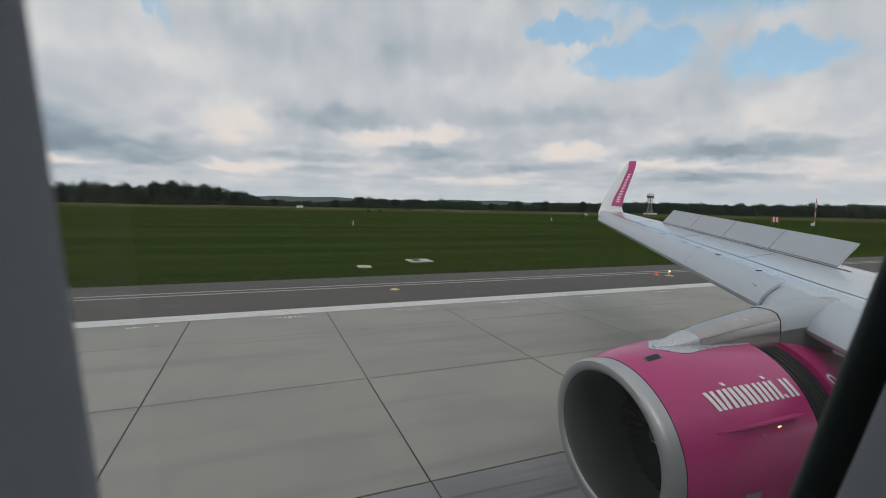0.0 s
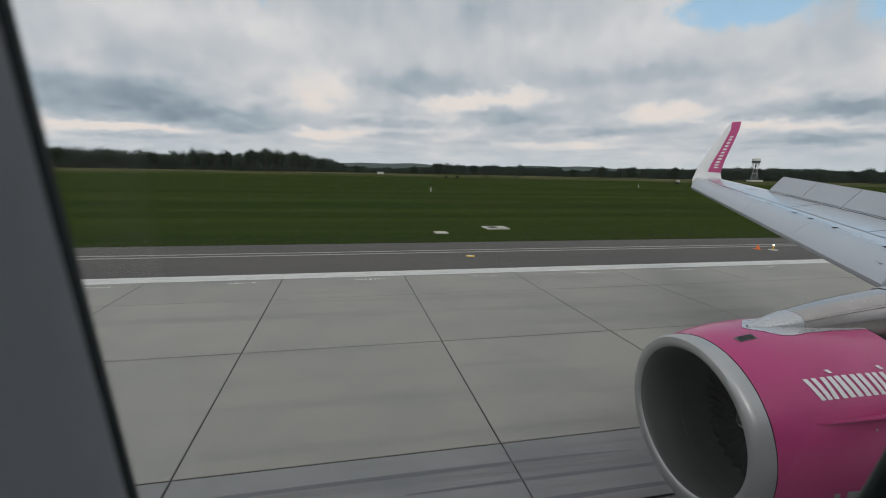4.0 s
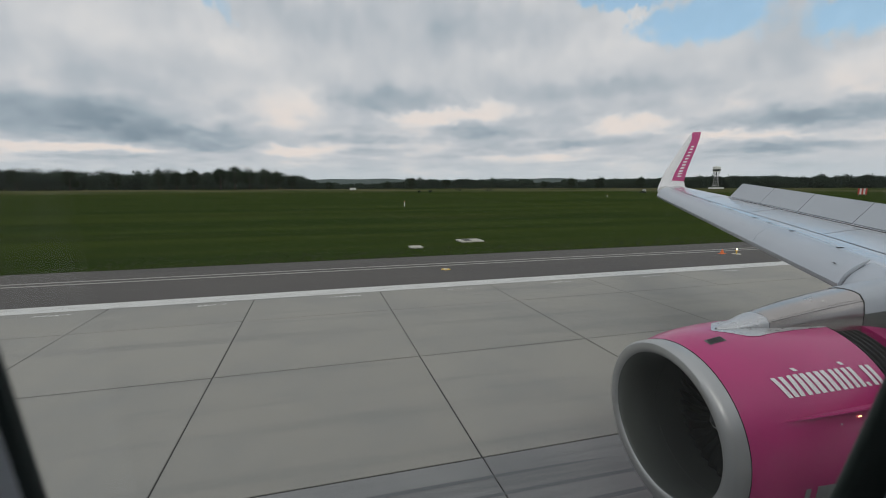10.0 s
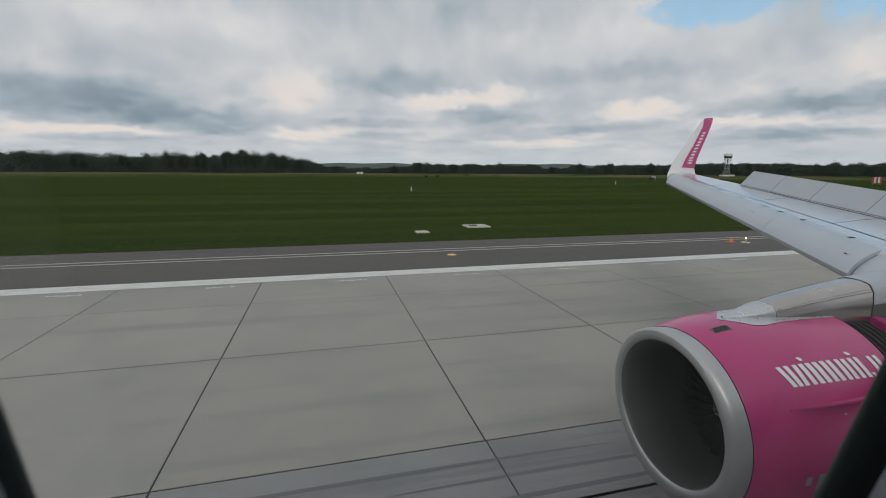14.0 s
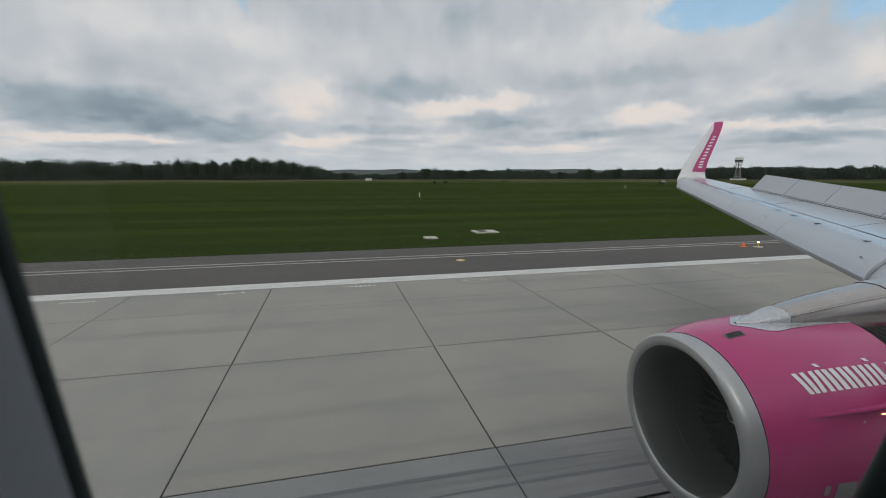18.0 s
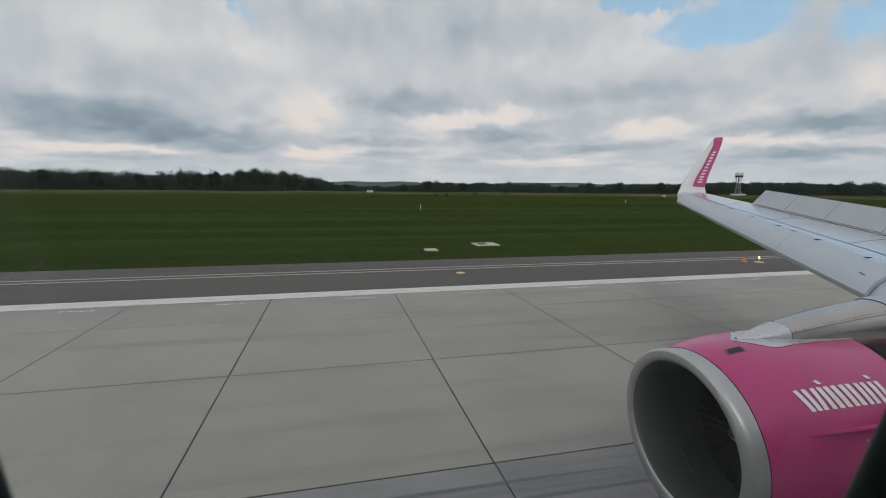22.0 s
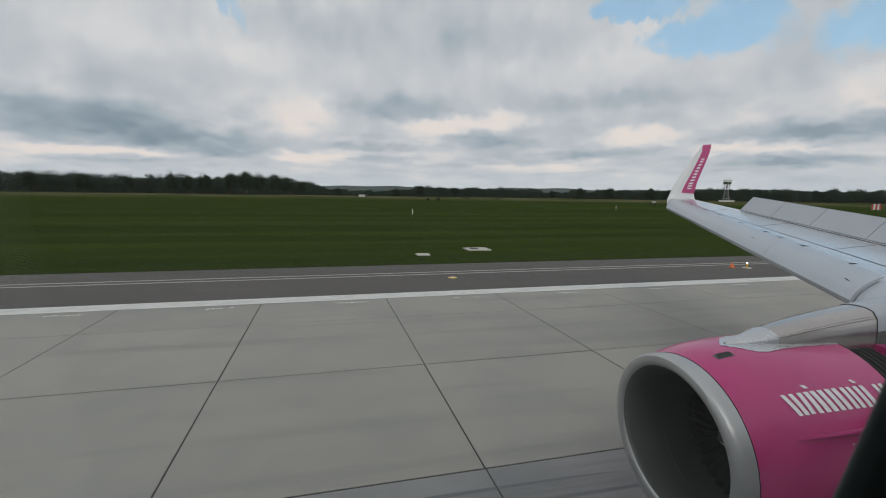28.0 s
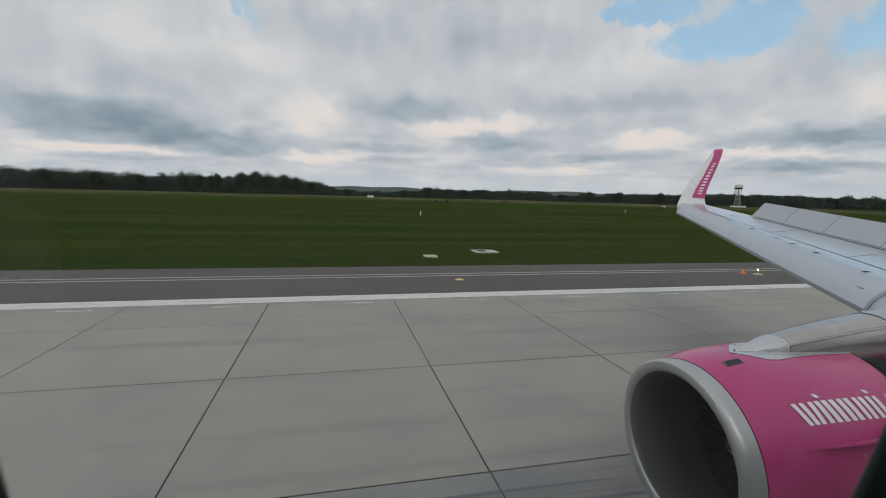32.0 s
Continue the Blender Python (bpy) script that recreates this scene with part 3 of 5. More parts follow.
for y in (3.9, 6.6, 9.2, 12.0):
    rows = []
    for i in range(11):
        f = 0.31 + (0.62 - 0.31) * i / 10
        rows.append([upper(y, f) + Vector((0, 0, 0.003)), upper(y + 0.010, f) + Vector((0, 0, 0.003))])
    part("panel_joint", sheet(rows, 0.002), M["dark"], wing)

# spoilers, raised
sp = [5.25, 6.95, 8.55, 10.02, 11.5]
for a, b in zip(sp, sp[1:]):
    a, b = a + 0.012, b - 0.012
    rows = []
    for y in (a, (a + b) / 2, b):
        h = upper(y, 0.655) + Vector((0, 0, 0.02))
        ln = interp(y, [(5, 0.76), (11.5, 0.60)])
        ang = radians(interp(y, [(5, 34), (11.5, 42)]))
        rows.append([h + Vector((math.cos(ang) * ln * k, 0, math.sin(ang) * ln * k)) for k in (0, 0.35, 0.7, 1.0)])
    part("spoiler", sheet(rows, 0.03), M["spoiler"], wing, "raised grey spoiler panel")
rows = [[upper(y, 0.645) + Vector((0, 0, 0.004)), upper(y, 0.66) + Vector((0, 0, 0.004))] for y in [5.0 + 0.2 * i for i in range(34)]]
part("spoiler_hinge_gap", sheet(rows, 0.003), M["dark"], wing)
# extended flaps behind the trailing edge
for a, b in ((0.4, 4.6), (4.75, 11.4)):
    rows = []
    for y in (a, (a + b) / 2, b):
        p = upper(y, 1.0) + Vector((-0.15, 0, -0.06))
        ln = 0.22 * chord(y)
        rows.append([p, p + Vector((ln * 0.5, 0, -0.16 * ln)), p + Vector((ln, 0, -0.62 * ln))])
    part("flap", sheet(rows, 0.05), M["wing"], wing, "extended trailing-edge flap", True)

# ---- winglet ----
WL = [  # place of the nose, chord, thickness
    (12.66, 15.18, 4.27, 1.50, 0.16), (12.76, 15.34, 4.30, 1.42, 0.15), (12.90, 15.48, 4.42, 1.28, 0.13),
    (13.08, 15.58, 4.62, 1.13, 0.11), (13.28, 15.66, 4.92, 1.10, 0.095), (13.75, 15.82, 5.40, 0.96, 0.08),
    (14.25, 15.98, 5.90, 0.81, 0.06), (14.68, 16.14, 6.30, 0.67, 0.05), (14.98, 16.26, 6.56, 0.53, 0.035), (15.12, 16.3, 6.66, 0.42, 0.02),
]
FOIL = [(0, 0), (0.04, 0.36), (0.15, 0.5), (0.4, 0.45), (0.7, 0.24), (1, 0.02), (1, -0.02), (0.7, -0.24), (0.4, -0.45), (0.15, -0.5), (0.04, -0.36)]


def wl_axes(i):
    a, b = Vector(WL[max(0, i - 1)][:3]), Vector(WL[min(len(WL) - 1, i + 1)][:3])
    d = b - a
    d.x = 0
    d.normalize()
    return Vector((0, -d.z, d.y))         # inboard side of the blade


def wl_point(i, f, t):
    x, y, z, c, th = WL[i]
    n = wl_axes(i)
    if i == 0:
        n = Vector((0, 0, 1))
    drop = 0.10 * f * c if i > 3 else 0.0
    return Vector((x + f * c, y, z + drop)) + n * t


winglet = part("winglet", loft([[wl_point(i, f, t * WL[i][4] * 2) for f, t in FOIL] for i in range(len(WL))]), M["white"], airliner, "upswept winglet, white at its foot, magenta above", True)


def wl_surface(i, f):
    t = interp(f, [(a, b) for a, b in FOIL[:6]])
    return wl_point(i, f, t * WL[i][4] * 2 + 0.006)


rows = []
for i in range(3, len(WL)):
    k0 = interp(i, [(3, 0.40), (5, 0.46), (7, 0.36), (8, 0.12), (len(WL) - 1, 0.0)])
    rows.append([wl_surface(i, k0 + (0.995 - k0) * j / 6) for j in range(7)])
part("colour_field", sheet(rows, 0.004), M["pink"], winglet, "magenta paint field", True)


def wl_at(s, f):
    i = min(int(s), len(WL) - 2)
    return wl_surface(i, f).lerp(wl_surface(i + 1, f), s - i)


for k in range(11):
    s0 = 3.45 + k * 0.27
    rows = [[wl_at(s0, 0.60) + Vector((0, -0.006, 0.002)), wl_at(s0, 0.80) + Vector((0, -0.006, 0.002))],
            [wl_at(s0 + 0.12, 0.59) + Vector((0, -0.006, 0.002)), wl_at(s0 + 0.12, 0.79) + Vector((0, -0.006, 0.002))]]
    part("lettering_bar", sheet(rows, 0.003), M["letter"], winglet)

# ---- engine ----
EY, EZ = 4.15, 1.62


def lathe_bm(profile, n=64):
    """Turn (x, r) pairs, with a lean and a lift where given, round the engine's axis."""
    rings = []
    for x, r, *more in profile:
        lean, lift = more or (0.0, 0.0)
        ring = []
        for i in range(n):
            a = 2 * math.pi * i / n
            ring.append(Vector((x - lean * r * math.cos(a), EY - r * math.sin(a), EZ + lift + r * math.cos(a))))
        rings.append(ring)
    return loft(rings, caps=False)


OUTER = [(3.858, 1.036), (3.90, 1.052), (4.0, 1.087), (4.15, 1.122), (4.35, 1.15), (4.6, 1.172), (4.9, 1.182), (5.3, 1.178), (5.78, 1.165)]


def skin_r(x):
    return interp(x, OUTER + [(6.36, 1.136), (6.50, 1.12), (6.85, 1.06), (7.25, 0.97)])


nacelle = part("engine_nacelle", lathe_bm(OUTER), M["pink"], airliner, "glossy magenta engine cowling with white lettering", True)
part("inlet_lip", lathe_bm([(3.855, 1.035), (3.815, 1.026, 0.01, 0.012), (3.768, 1.012, 0.03, 0.03), (3.730, 0.99, 0.05, 0.05), (3.703, 0.95, 0.065, 0.065), (3.694, 0.900, 0.07, 0.07), (3.704, 0.857, 0.07, 0.07),
                            (3.722, 0.838, 0.065, 0.067)], 96), M["lip"], nacelle, "bare satin metal inlet lip ring", True)
part("lip_joint", lathe_bm([(3.857, 1.040), (3.855, 1.028), (3.8595, 1.028), (3.861, 1.040)], 96), M["dark"], nacelle)
part("inlet_duct", lathe_bm([(3.722, 0.838, 0.065, 0.067), (3.75, 0.823, 0.055, 0.06), (3.79, 0.813, 0.05, 0.05), (3.86, 0.806, 0.03, 0.04), (4.0, 0.80, 0.02, 0.02), (4.2, 0.815, 0.01, 0.01), (4.5, 0.845), (4.95, 0.86)], 64), M["duct"], nacelle, "grey inlet duct lining", True)
part("duct_seam", lathe_bm([(4.315, 0.8215), (4.318, 0.8185), (4.326, 0.8195), (4.329, 0.8235)], 64), M["duct"], nacelle)
# near-black disc closes the duct in place of the shade behind the fan
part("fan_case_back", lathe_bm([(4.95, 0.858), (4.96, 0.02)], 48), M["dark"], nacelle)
# fan blades, in a metal darkened for the inlet's shade
rows = []
for j in range(7):
    r = 0.26 + 0.585 * j / 6
    tw = radians(28 + 34 * j / 6)
    c = 0.10 + 0.05 * j / 6
    rows.append([Vector((math.cos(tw) * s * c, math.sin(tw) * s * c + 0.02 * math.sin(j), r)) for s in (-1, -0.3, 0.4, 1)])
bm = sheet(rows, 0.012)
me = bpy.data.meshes.new("fan_blade")
bmesh.ops.recalc_face_normals(bm, faces=bm.faces)
bm.to_mesh(me)
bm.free()
me.materials.append(M["blade_shaded"])
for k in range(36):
    ob = part_mesh("fan_blade", me, M["blade_shaded"], nacelle, "", True)
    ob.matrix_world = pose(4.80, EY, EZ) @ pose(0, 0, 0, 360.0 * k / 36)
part("spinner", lathe_bm([(4.42, 0.005), (4.45, 0.05), (4.55, 0.14), (4.68, 0.22), (4.78, 0.265)], 32), M["spinner"], nacelle, "dark grey pointed spinner", True)
# white swirl on the spinner
rows = []
for i in range(17):
    a = radians(200 - 250 * i / 16)
    x = 4.47 + 0.11 * i / 16
    r = interp(x, [(4.42, 0.005), (4.45, 0.05), (4.55, 0.14), (4.68, 0.22)]) + 0.006
    w = 0.045 * math.sin(math.pi * (i + 0.5) / 17)
    rows.append([Vector((x - w, EY - (r - w * 0.8) * math.sin(a), EZ + (r - w * 0.8) * math.cos(a))), Vector((x + w, EY - (r + w * 0.8) * math.sin(a), EZ + (r + w * 0.8) * math.cos(a)))])
part("spinner_swirl", sheet(rows, 0.003), M["letter"], nacelle)
# reverser sleeve and core
part("cowl_joint", lathe_bm([(5.78, 1.165), (5.782, 1.14), (5.798, 1.14), (5.80, 1.163)], 64), M["dark"], nacelle)
# the reverser stands open: a dark band of cascades before the sleeve that has slid aft
part("cascade_drum", lathe_bm([(5.80, 1.06), (6.42, 1.035)], 64), M["dark"], nacelle, "dark opened reverser band", True)
for k in range(6):
    x = 5.84 + 0.085 * k
    part("cascade_ring", lathe_bm([(x, 1.062), (x + 0.004, 1.092), (x + 0.014, 1.092), (x + 0.018, 1.062)], 64), M["cascade"], nacelle)
part("reverser_sleeve", lathe_bm([(6.36, 1.05), (6.36, 1.136), (6.50, 1.12), (6.85, 1.06), (7.25, 0.97), (7.6, 0.87), (7.6, 0.84), (6.9, 0.9)]), M["pink"], nacelle, "magenta reverser sleeve slid aft", True)
part("core_nozzle", lathe_bm([(6.9, 0.89), (7.1, 0.62), (7.6, 0.56), (8.2, 0.42), (8.2, 0.38), (7.6, 0.3), (8.9, 0.03)]), M["pylon"], nacelle, "bare metal exhaust nozzle", True)


def on_cowl(x, a, lift=0.0):
    r = skin_r(x) + lift
    a = radians(a)
    return Vector((x, EY - r * math.sin(a), EZ + r * math.cos(a)))


def cowl_patch(x0, x1, a0, a1, lift, nx=4, na=4, lean=0.0):
    return sheet([[on_cowl(x0 + (x1 - x0) * i / nx + lean * j / na, a0 + (a1 - a0) * j / na, lift) for j in range(na + 1)] for i in range(nx + 1)], 0.003)


# air intake scoop on the cowl's shoulder: a grey frame round a dark slot
part("vent_frame", cowl_patch(4.075, 4.285, 7.4, 12.2, 0.004), M["duct"], nacelle, "grey frame of a small air intake")
part("vent_slot", cowl_patch(4.105, 4.28, 7.9, 11.6, 0.008, lean=-0.02), M["dark"], nacelle)
# strake on the inboard shoulder
rows = []
for i in range(15):
    k = i / 14
    x = 4.27 + 1.20 * k
    h = 0.005 + 0.20 * (k ** 0.8) * (1 if k < 0.96 else (1 - k) / 0.04 * 0.6 + 0.4)
    b = on_cowl(x, 60.5 - 1.5 * k)
    out = Vector((0, -math.sin(radians(64)), math.cos(radians(64))))
    rows.append([b - out * 0.02, b + out * h * 0.5, b + out * h])
part("strake", sheet(rows, 0.018), M["pink"], nacelle, "triangular magenta strake")
# amber reflection on the cowl, drawn as a small glowing patch
part("cowl_lamp", cowl_patch(5.11, 5.16, 63.4, 64.1, 0.006, 2, 2), M["glint"], nacelle, "small amber reflection drawn as a glowing patch")
for x, a in ((4.86, 65.5),):
    part("cowl_fastener", cowl_patch(x, x + 0.022, a, a + 0.8, 0.004, 2, 2), M["lip"], nacelle)

# lettering as plain slanted bars: (start, end along the cowl, lower angle, upper angle, lean)
TXT_LO, TXT_HI = 51.0, 40.3
bars = [(4.385, 4.435, 0.05, 0, 1), (4.455, 4.505, 0.03, 0, 1), (4.525, 4.575, 0.0, 0, 1), (4.62, 4.675, 0.02, 0, 1), (4.625, 4.675, 0, 1.14, 1.32),
        (4.71, 4.77, 0.03, 0, 1), (4.80, 4.86, 0.03, 0, 1), (4.895, 4.955, 0.03, 0, 1), (4.985, 5.045, 0.03, 0, 1),
        (5.085, 5.14, 0.02, 0, 1), (5.17, 5.225, 0.02, 0, 1), (5.265, 5.32, 0.02, 0, 1), (5.265, 5.315, 0, 1.14, 1.32),
        (5.355, 5.41, 0.02, 0, 1), (5.45, 5.495, 0, 0, 0.2), (5.54, 5.595, 0.02, 0, 1), (5.63, 5.685, 0.02, 0.0, 1)]
for x0, x1, lean, k0, k1 in bars:
    a0, a1 = TXT_LO + (TXT_HI - TXT_LO) * k0, TXT_LO + (TXT_HI - TXT_LO) * k1
    part("lettering_bar", cowl_patch(x0 + 0.02, x1 + 0.02, a0, a1, 0.004, 2, 3, -lean - 0.03), M["letter"], nacelle)
rows = []
for i in range(25):
    a = 2 * math.pi * i / 24
    rows.append([on_cowl(6.52 + 0.085 * k * math.cos(a) - 0.03 * math.sin(a), 45.8 - 4.4 * k * math.sin(a), 0.004) for k in (0.62, 1.0)])
part("lettering_ring", sheet(rows, 0.003), M["letter"], nacelle)
# faint maker's plate and round latch low on the cowl
part("maker_plate", cowl_patch(4.53, 4.75, 93.0, 102.0, 0.003, 3, 3), M["lip"], nacelle, "pale maker's plate")
part("round_latch", cowl_patch(4.40, 4.455, 94.0, 99.0, 0.003, 2, 3), M["lip"], nacelle, "small round pale latch")

# ---- pylon ----
PY = [(4.40, 0.02, 2.79), (4.60, 0.10, 2.83), (4.83, 0.16, 2.89), (5.1, 0.20, 2.95), (5.5, 0.225, 3.025), (5.95, 0.24, 3.09), (6.36, 0.25, 3.14), (6.9, 0.26, 3.195), (7.5, 0.27, 3.23), (8.4, 0.27, 3.2), (9.2, 0.2, 3.05)]


def pylon_ring(x, w, top, grow=0.0):
    pts = []
    bottom = 2.55 if x < 7 else 2.3
    w += grow
    top += grow
    for yy, zz in ((-1, 0), (-1, 0.55), (-0.93, 0.80), (-0.72, 0.94), (-0.38, 0.99), (0, 1), (0.38, 0.99), (0.72, 0.94), (0.93, 0.80), (1, 0.55), (1, 0)):
        pts.append(Vector((x, EY + 0.02 + yy * w, bottom + (top - bottom) * zz)))
    return pts


pylon = part("engine_pylon", loft([pylon_ring(*p) for p in PY]), M["pylon"], airliner, "polished silver engine pylon fairing", True)
part("nose_cap", loft([pylon_ring(x, w, z, 0.006) for x, w, z in PY[:3]] + [pylon_ring(4.98, 0.183, 2.923, 0.006)]), M["pylon_nose"], pylon, "lighter polished fairing nose", True)
AFT = [(6.37, 0.25, 3.141), (6.65, 0.255, 3.17), (6.9, 0.26, 3.195), (7.5, 0.27, 3.23)]
# dark overlay on the aft pylon paints in the shade under the wing
part("aft_skirt", loft([pylon_ring(*p, 0.004) for p in AFT]), M["duct"], pylon, "lower fairing darkened in place of under-wing shade", True)
part("aft_panel", sheet([pylon_ring(*p, 0.008)[1:10] for p in AFT], 0.004), M["spoiler"], pylon, "lighter grey aft fairing panel", True)
for x0, x1 in ((4.984, 4.988), (6.364, 6.3665)):
    k = interp(x0, [(p[0], p[1]) for p in PY]), interp(x0, [(p[0], p[2]) for p in PY])
    part("fairing_seam", loft([pylon_ring(x0, *k, 0.005), pylon_ring(x1, *k, 0.005)]), M["dark"], pylon)
rows = []
for i in range(21):
    x = 5.01 + 1.33 * i / 20
    w, top = interp(x, [(p[0], p[1]) for p in PY]), interp(x, [(p[0], p[2]) for p in PY])
    z = 2.55 + (top - 2.55) * 0.83
    rows.append([Vector((x, EY + 0.02 - w * 0.955, z)), Vector((x, EY + 0.02 - w * 0.945, z + 0.005))])
part("fairing_seam", sheet(rows, 0.004), M["dark"], pylon)
for i in range(14):
    x = 5.04 + 1.28 * i / 13
    w, top = interp(x, [(p[0], p[1]) for p in PY]), interp(x, [(p[0], p[2]) for p in PY])
    p = Vector((x, EY + 0.02 - w * 0.90, 2.55 + (top - 2.55) * 0.885))
    part("rivet", tube(p, p + Vector((0, -0.008, 0.006)), 0.007, 0.005, 6), M["dark"], pylon)
# silver apron where the pylon meets the cowl
rows = []
for i in range(13):
    x = 4.33 + 1.44 * i / 12
    a = interp(x, [(4.33, 1.0), (4.56, 12.5), (4.68, 14.0), (4.85, 13.0), (5.2, 12.0), (5.72, 11.5)])
    rows.append([on_cowl(x, -a + 2 * a * j / 8, 0.006) for j in range(9)])
part("pylon_apron", sheet(rows, 0.004), M["pylon_nose"], pylon, "silver sealing plate under the pylon", True)

# ---- fuselage, cabin wall and windows ----
FY, FZ, FR = -1.785, 4.052, 1.975
PHI = 12.0
HALF = 9.4          # half the window belt, degrees
X0, X1 = -4.9, 9.5
PITCH = 0.533
WX, WA, WB = 0.0647, 0.1185, 0.185
RG = 1.915         # radius of the gasket's plane


def arc_shell(r, d0, d1, n):
    return [[Vector((x, FY + r * math.cos(radians(d0 + (d1 - d0) * i / n)), FZ + r * math.sin(radians(d0 + (d1 - d0) * i / n)))) for i in range(n + 1)] for x in (X0, X1)]


fuselage = part("fuselage", loft([[*a, *b] for a, b in zip(arc_shell(1.975, PHI + HALF, 180 - PHI - HALF, 40), [r[::-1] for r in arc_shell(1.87, PHI + HALF, 180 - PHI - HALF, 40)])]), M["white"], airliner, "white upper fuselage shell", True)
part("lower_fuselage", loft([[*a, *b] for a, b in zip(arc_shell(1.975, PHI - HALF, -180 - PHI + HALF, 48), [r[::-1] for r in arc_shell(1.87, PHI - HALF, -180 - PHI + HALF, 48)])]), M["white"], airliner, "white lower fuselage shell", True)
for x in (X0, X1):
    bm = bmesh.new()
    ring = [[bm.verts.new((x + dx, FY + 1.975 * math.cos(2 * math.pi * i / 64), FZ + 1.975 * math.sin(2 * math.pi * i / 64))) for i in range(64)] for dx in (0, 0.03)]
    bm.faces.new(ring[0])
    bm.faces.new(ring[1])
    for i in range(64):
        bm.faces.new((ring[0][i], ring[0][(i + 1) % 64], ring[1][(i + 1) % 64], ring[1][i]))
    part("bulkhead", bm, M["cabin"], airliner)
# unseen ceiling strip, added to brighten the window surround
strip = part("ceiling_light_strip", box((X0 + 0.3, FY - 0.10, FZ + 1.74), (X1 - 0.3, FY + 0.10, FZ + 1.77)), M["strip"], airliner, "unseen glowing ceiling strip added to brighten the cabin wall")
part("cabin_floor", box((X0 + 0.05, FY - 1.80, 3.32), (X1, FY + 1.80, 3.38)), M["carpet"], airliner, "dark blue cabin floor")


def oval(a, b, n=72):
    """A rounded window outline, a and b its half width and height."""
    pts = []
    e = 2.0 / 6.0
    for i in range(n):
        t = 2 * math.pi * i / n
        c, s = math.cos(t), math.sin(t)
        pts.append((a * math.copysign(abs(c) ** e, c), b * math.copysign(abs(s) ** e, s)))
    return pts


def rect_like(a, b, n=72):
    pts = []
    for i in range(n):
        t = 2 * math.pi * i / n
        c, s = math.cos(t), math.sin(t)
        k = max(abs(c) / a, abs(s) / b)
        pts.append((c / k, s / k))
    return pts


def window_rings(spec):
    return [[Vector((u, d, v)) for u, v in pts] for pts, d in spec]


BELT = 1.92 * math.sin(radians(HALF)) + 0.012
panel_bm = loft(window_rings([(rect_like(PITCH / 2, BELT), -0.026), (oval(WA + 0.060, WB + 0.060), -0.026), (oval(WA + 0.050, WB + 0.050), -0.0252),
                              (oval(WA + 0.008, WB + 0.008), -0.0195), (oval(WA - 0.0045, WB - 0.0045), -0.0165), (oval(WA - 0.0065, WB - 0.0065), -0.015)]), caps=False)
panel_me = bpy.data.meshes.new("window_surround")
bmesh.ops.recalc_face_normals(panel_bm, faces=panel_bm.faces)
panel_bm.to_mesh(panel_me)
panel_bm.free()
gasket_bm = loft(window_rings([(oval(WA + 0.045, WB + 0.045), -0.0045), (oval(WA + 0.006, WB + 0.006), -0.0028), (oval(WA + 0.001, WB + 0.001), -0.002), (oval(WA, WB), 0.0),
                               (oval(WA + 0.002, WB + 0.002), 0.002), (oval(WA + 0.012, WB + 0.012), 0.004)]), caps=False)
gasket_me = bpy.data.meshes.new("gasket")
bmesh.ops.recalc_face_normals(gasket_bm, faces=gasket_bm.faces)
gasket_bm.to_mesh(gasket_me)
gasket_bm.free()
skin_bm = loft(window_rings([(oval(WA + 0.011, WB + 0.011), 0.004), (oval(WA + 0.045, WB + 0.045), 0.018), (rect_like(PITCH / 2, BELT), 0.055)]), caps=False)
skin_me = bpy.data.meshes.new("skin_panel")
bmesh.ops.recalc_face_normals(skin_bm, faces=skin_bm.faces)
skin_bm.to_mesh(skin_me)
skin_bm.free()
pane_bm = bmesh.new()
for d in (0.0006, 0.0026):
    pane_bm.faces.new([pane_bm.verts.new((u, d, v)) for u, v in oval(WA + 0.004, WB + 0.004)])
pane_me = bpy.data.meshes.new("pane")
pane_bm.to_mesh(pane_me)
pane_bm.free()
for side in (1, -1):
    k0 = math.ceil((X0 - WX) / PITCH)
    k1 = math.floor((X1 - WX) / PITCH)
    for k in range(k0, k1 + 1):
        x = WX + k * PITCH
        n_dir = Vector((0, math.cos(radians(PHI)) * side, math.sin(radians(PHI))))
        at = Vector((x, FY, FZ)) + n_dir * RG
        m = pose(*at) @ (pose(0, 0, 0, PHI) if side == 1 else pose(0, 0, 0, 0, 0, 180) @ pose(0, 0, 0, PHI))
        body = part_mesh("window_surround", panel_me, M["cabin"], airliner, "pale grey plastic cabin window surround", True)
        body.matrix_world = m
        bpy.context.view_layer.update()
        for nm, me, mat in (("gasket", gasket_me, M["gasket"]), ("skin_panel", skin_me, M["white"]), ("pane", pane_me, M["pane"])):
            ob = part_mesh(nm, me, mat, body, "", nm == "gasket")
            ob.matrix_world = m
            if nm == "pane":
                ob.visible_shadow = False

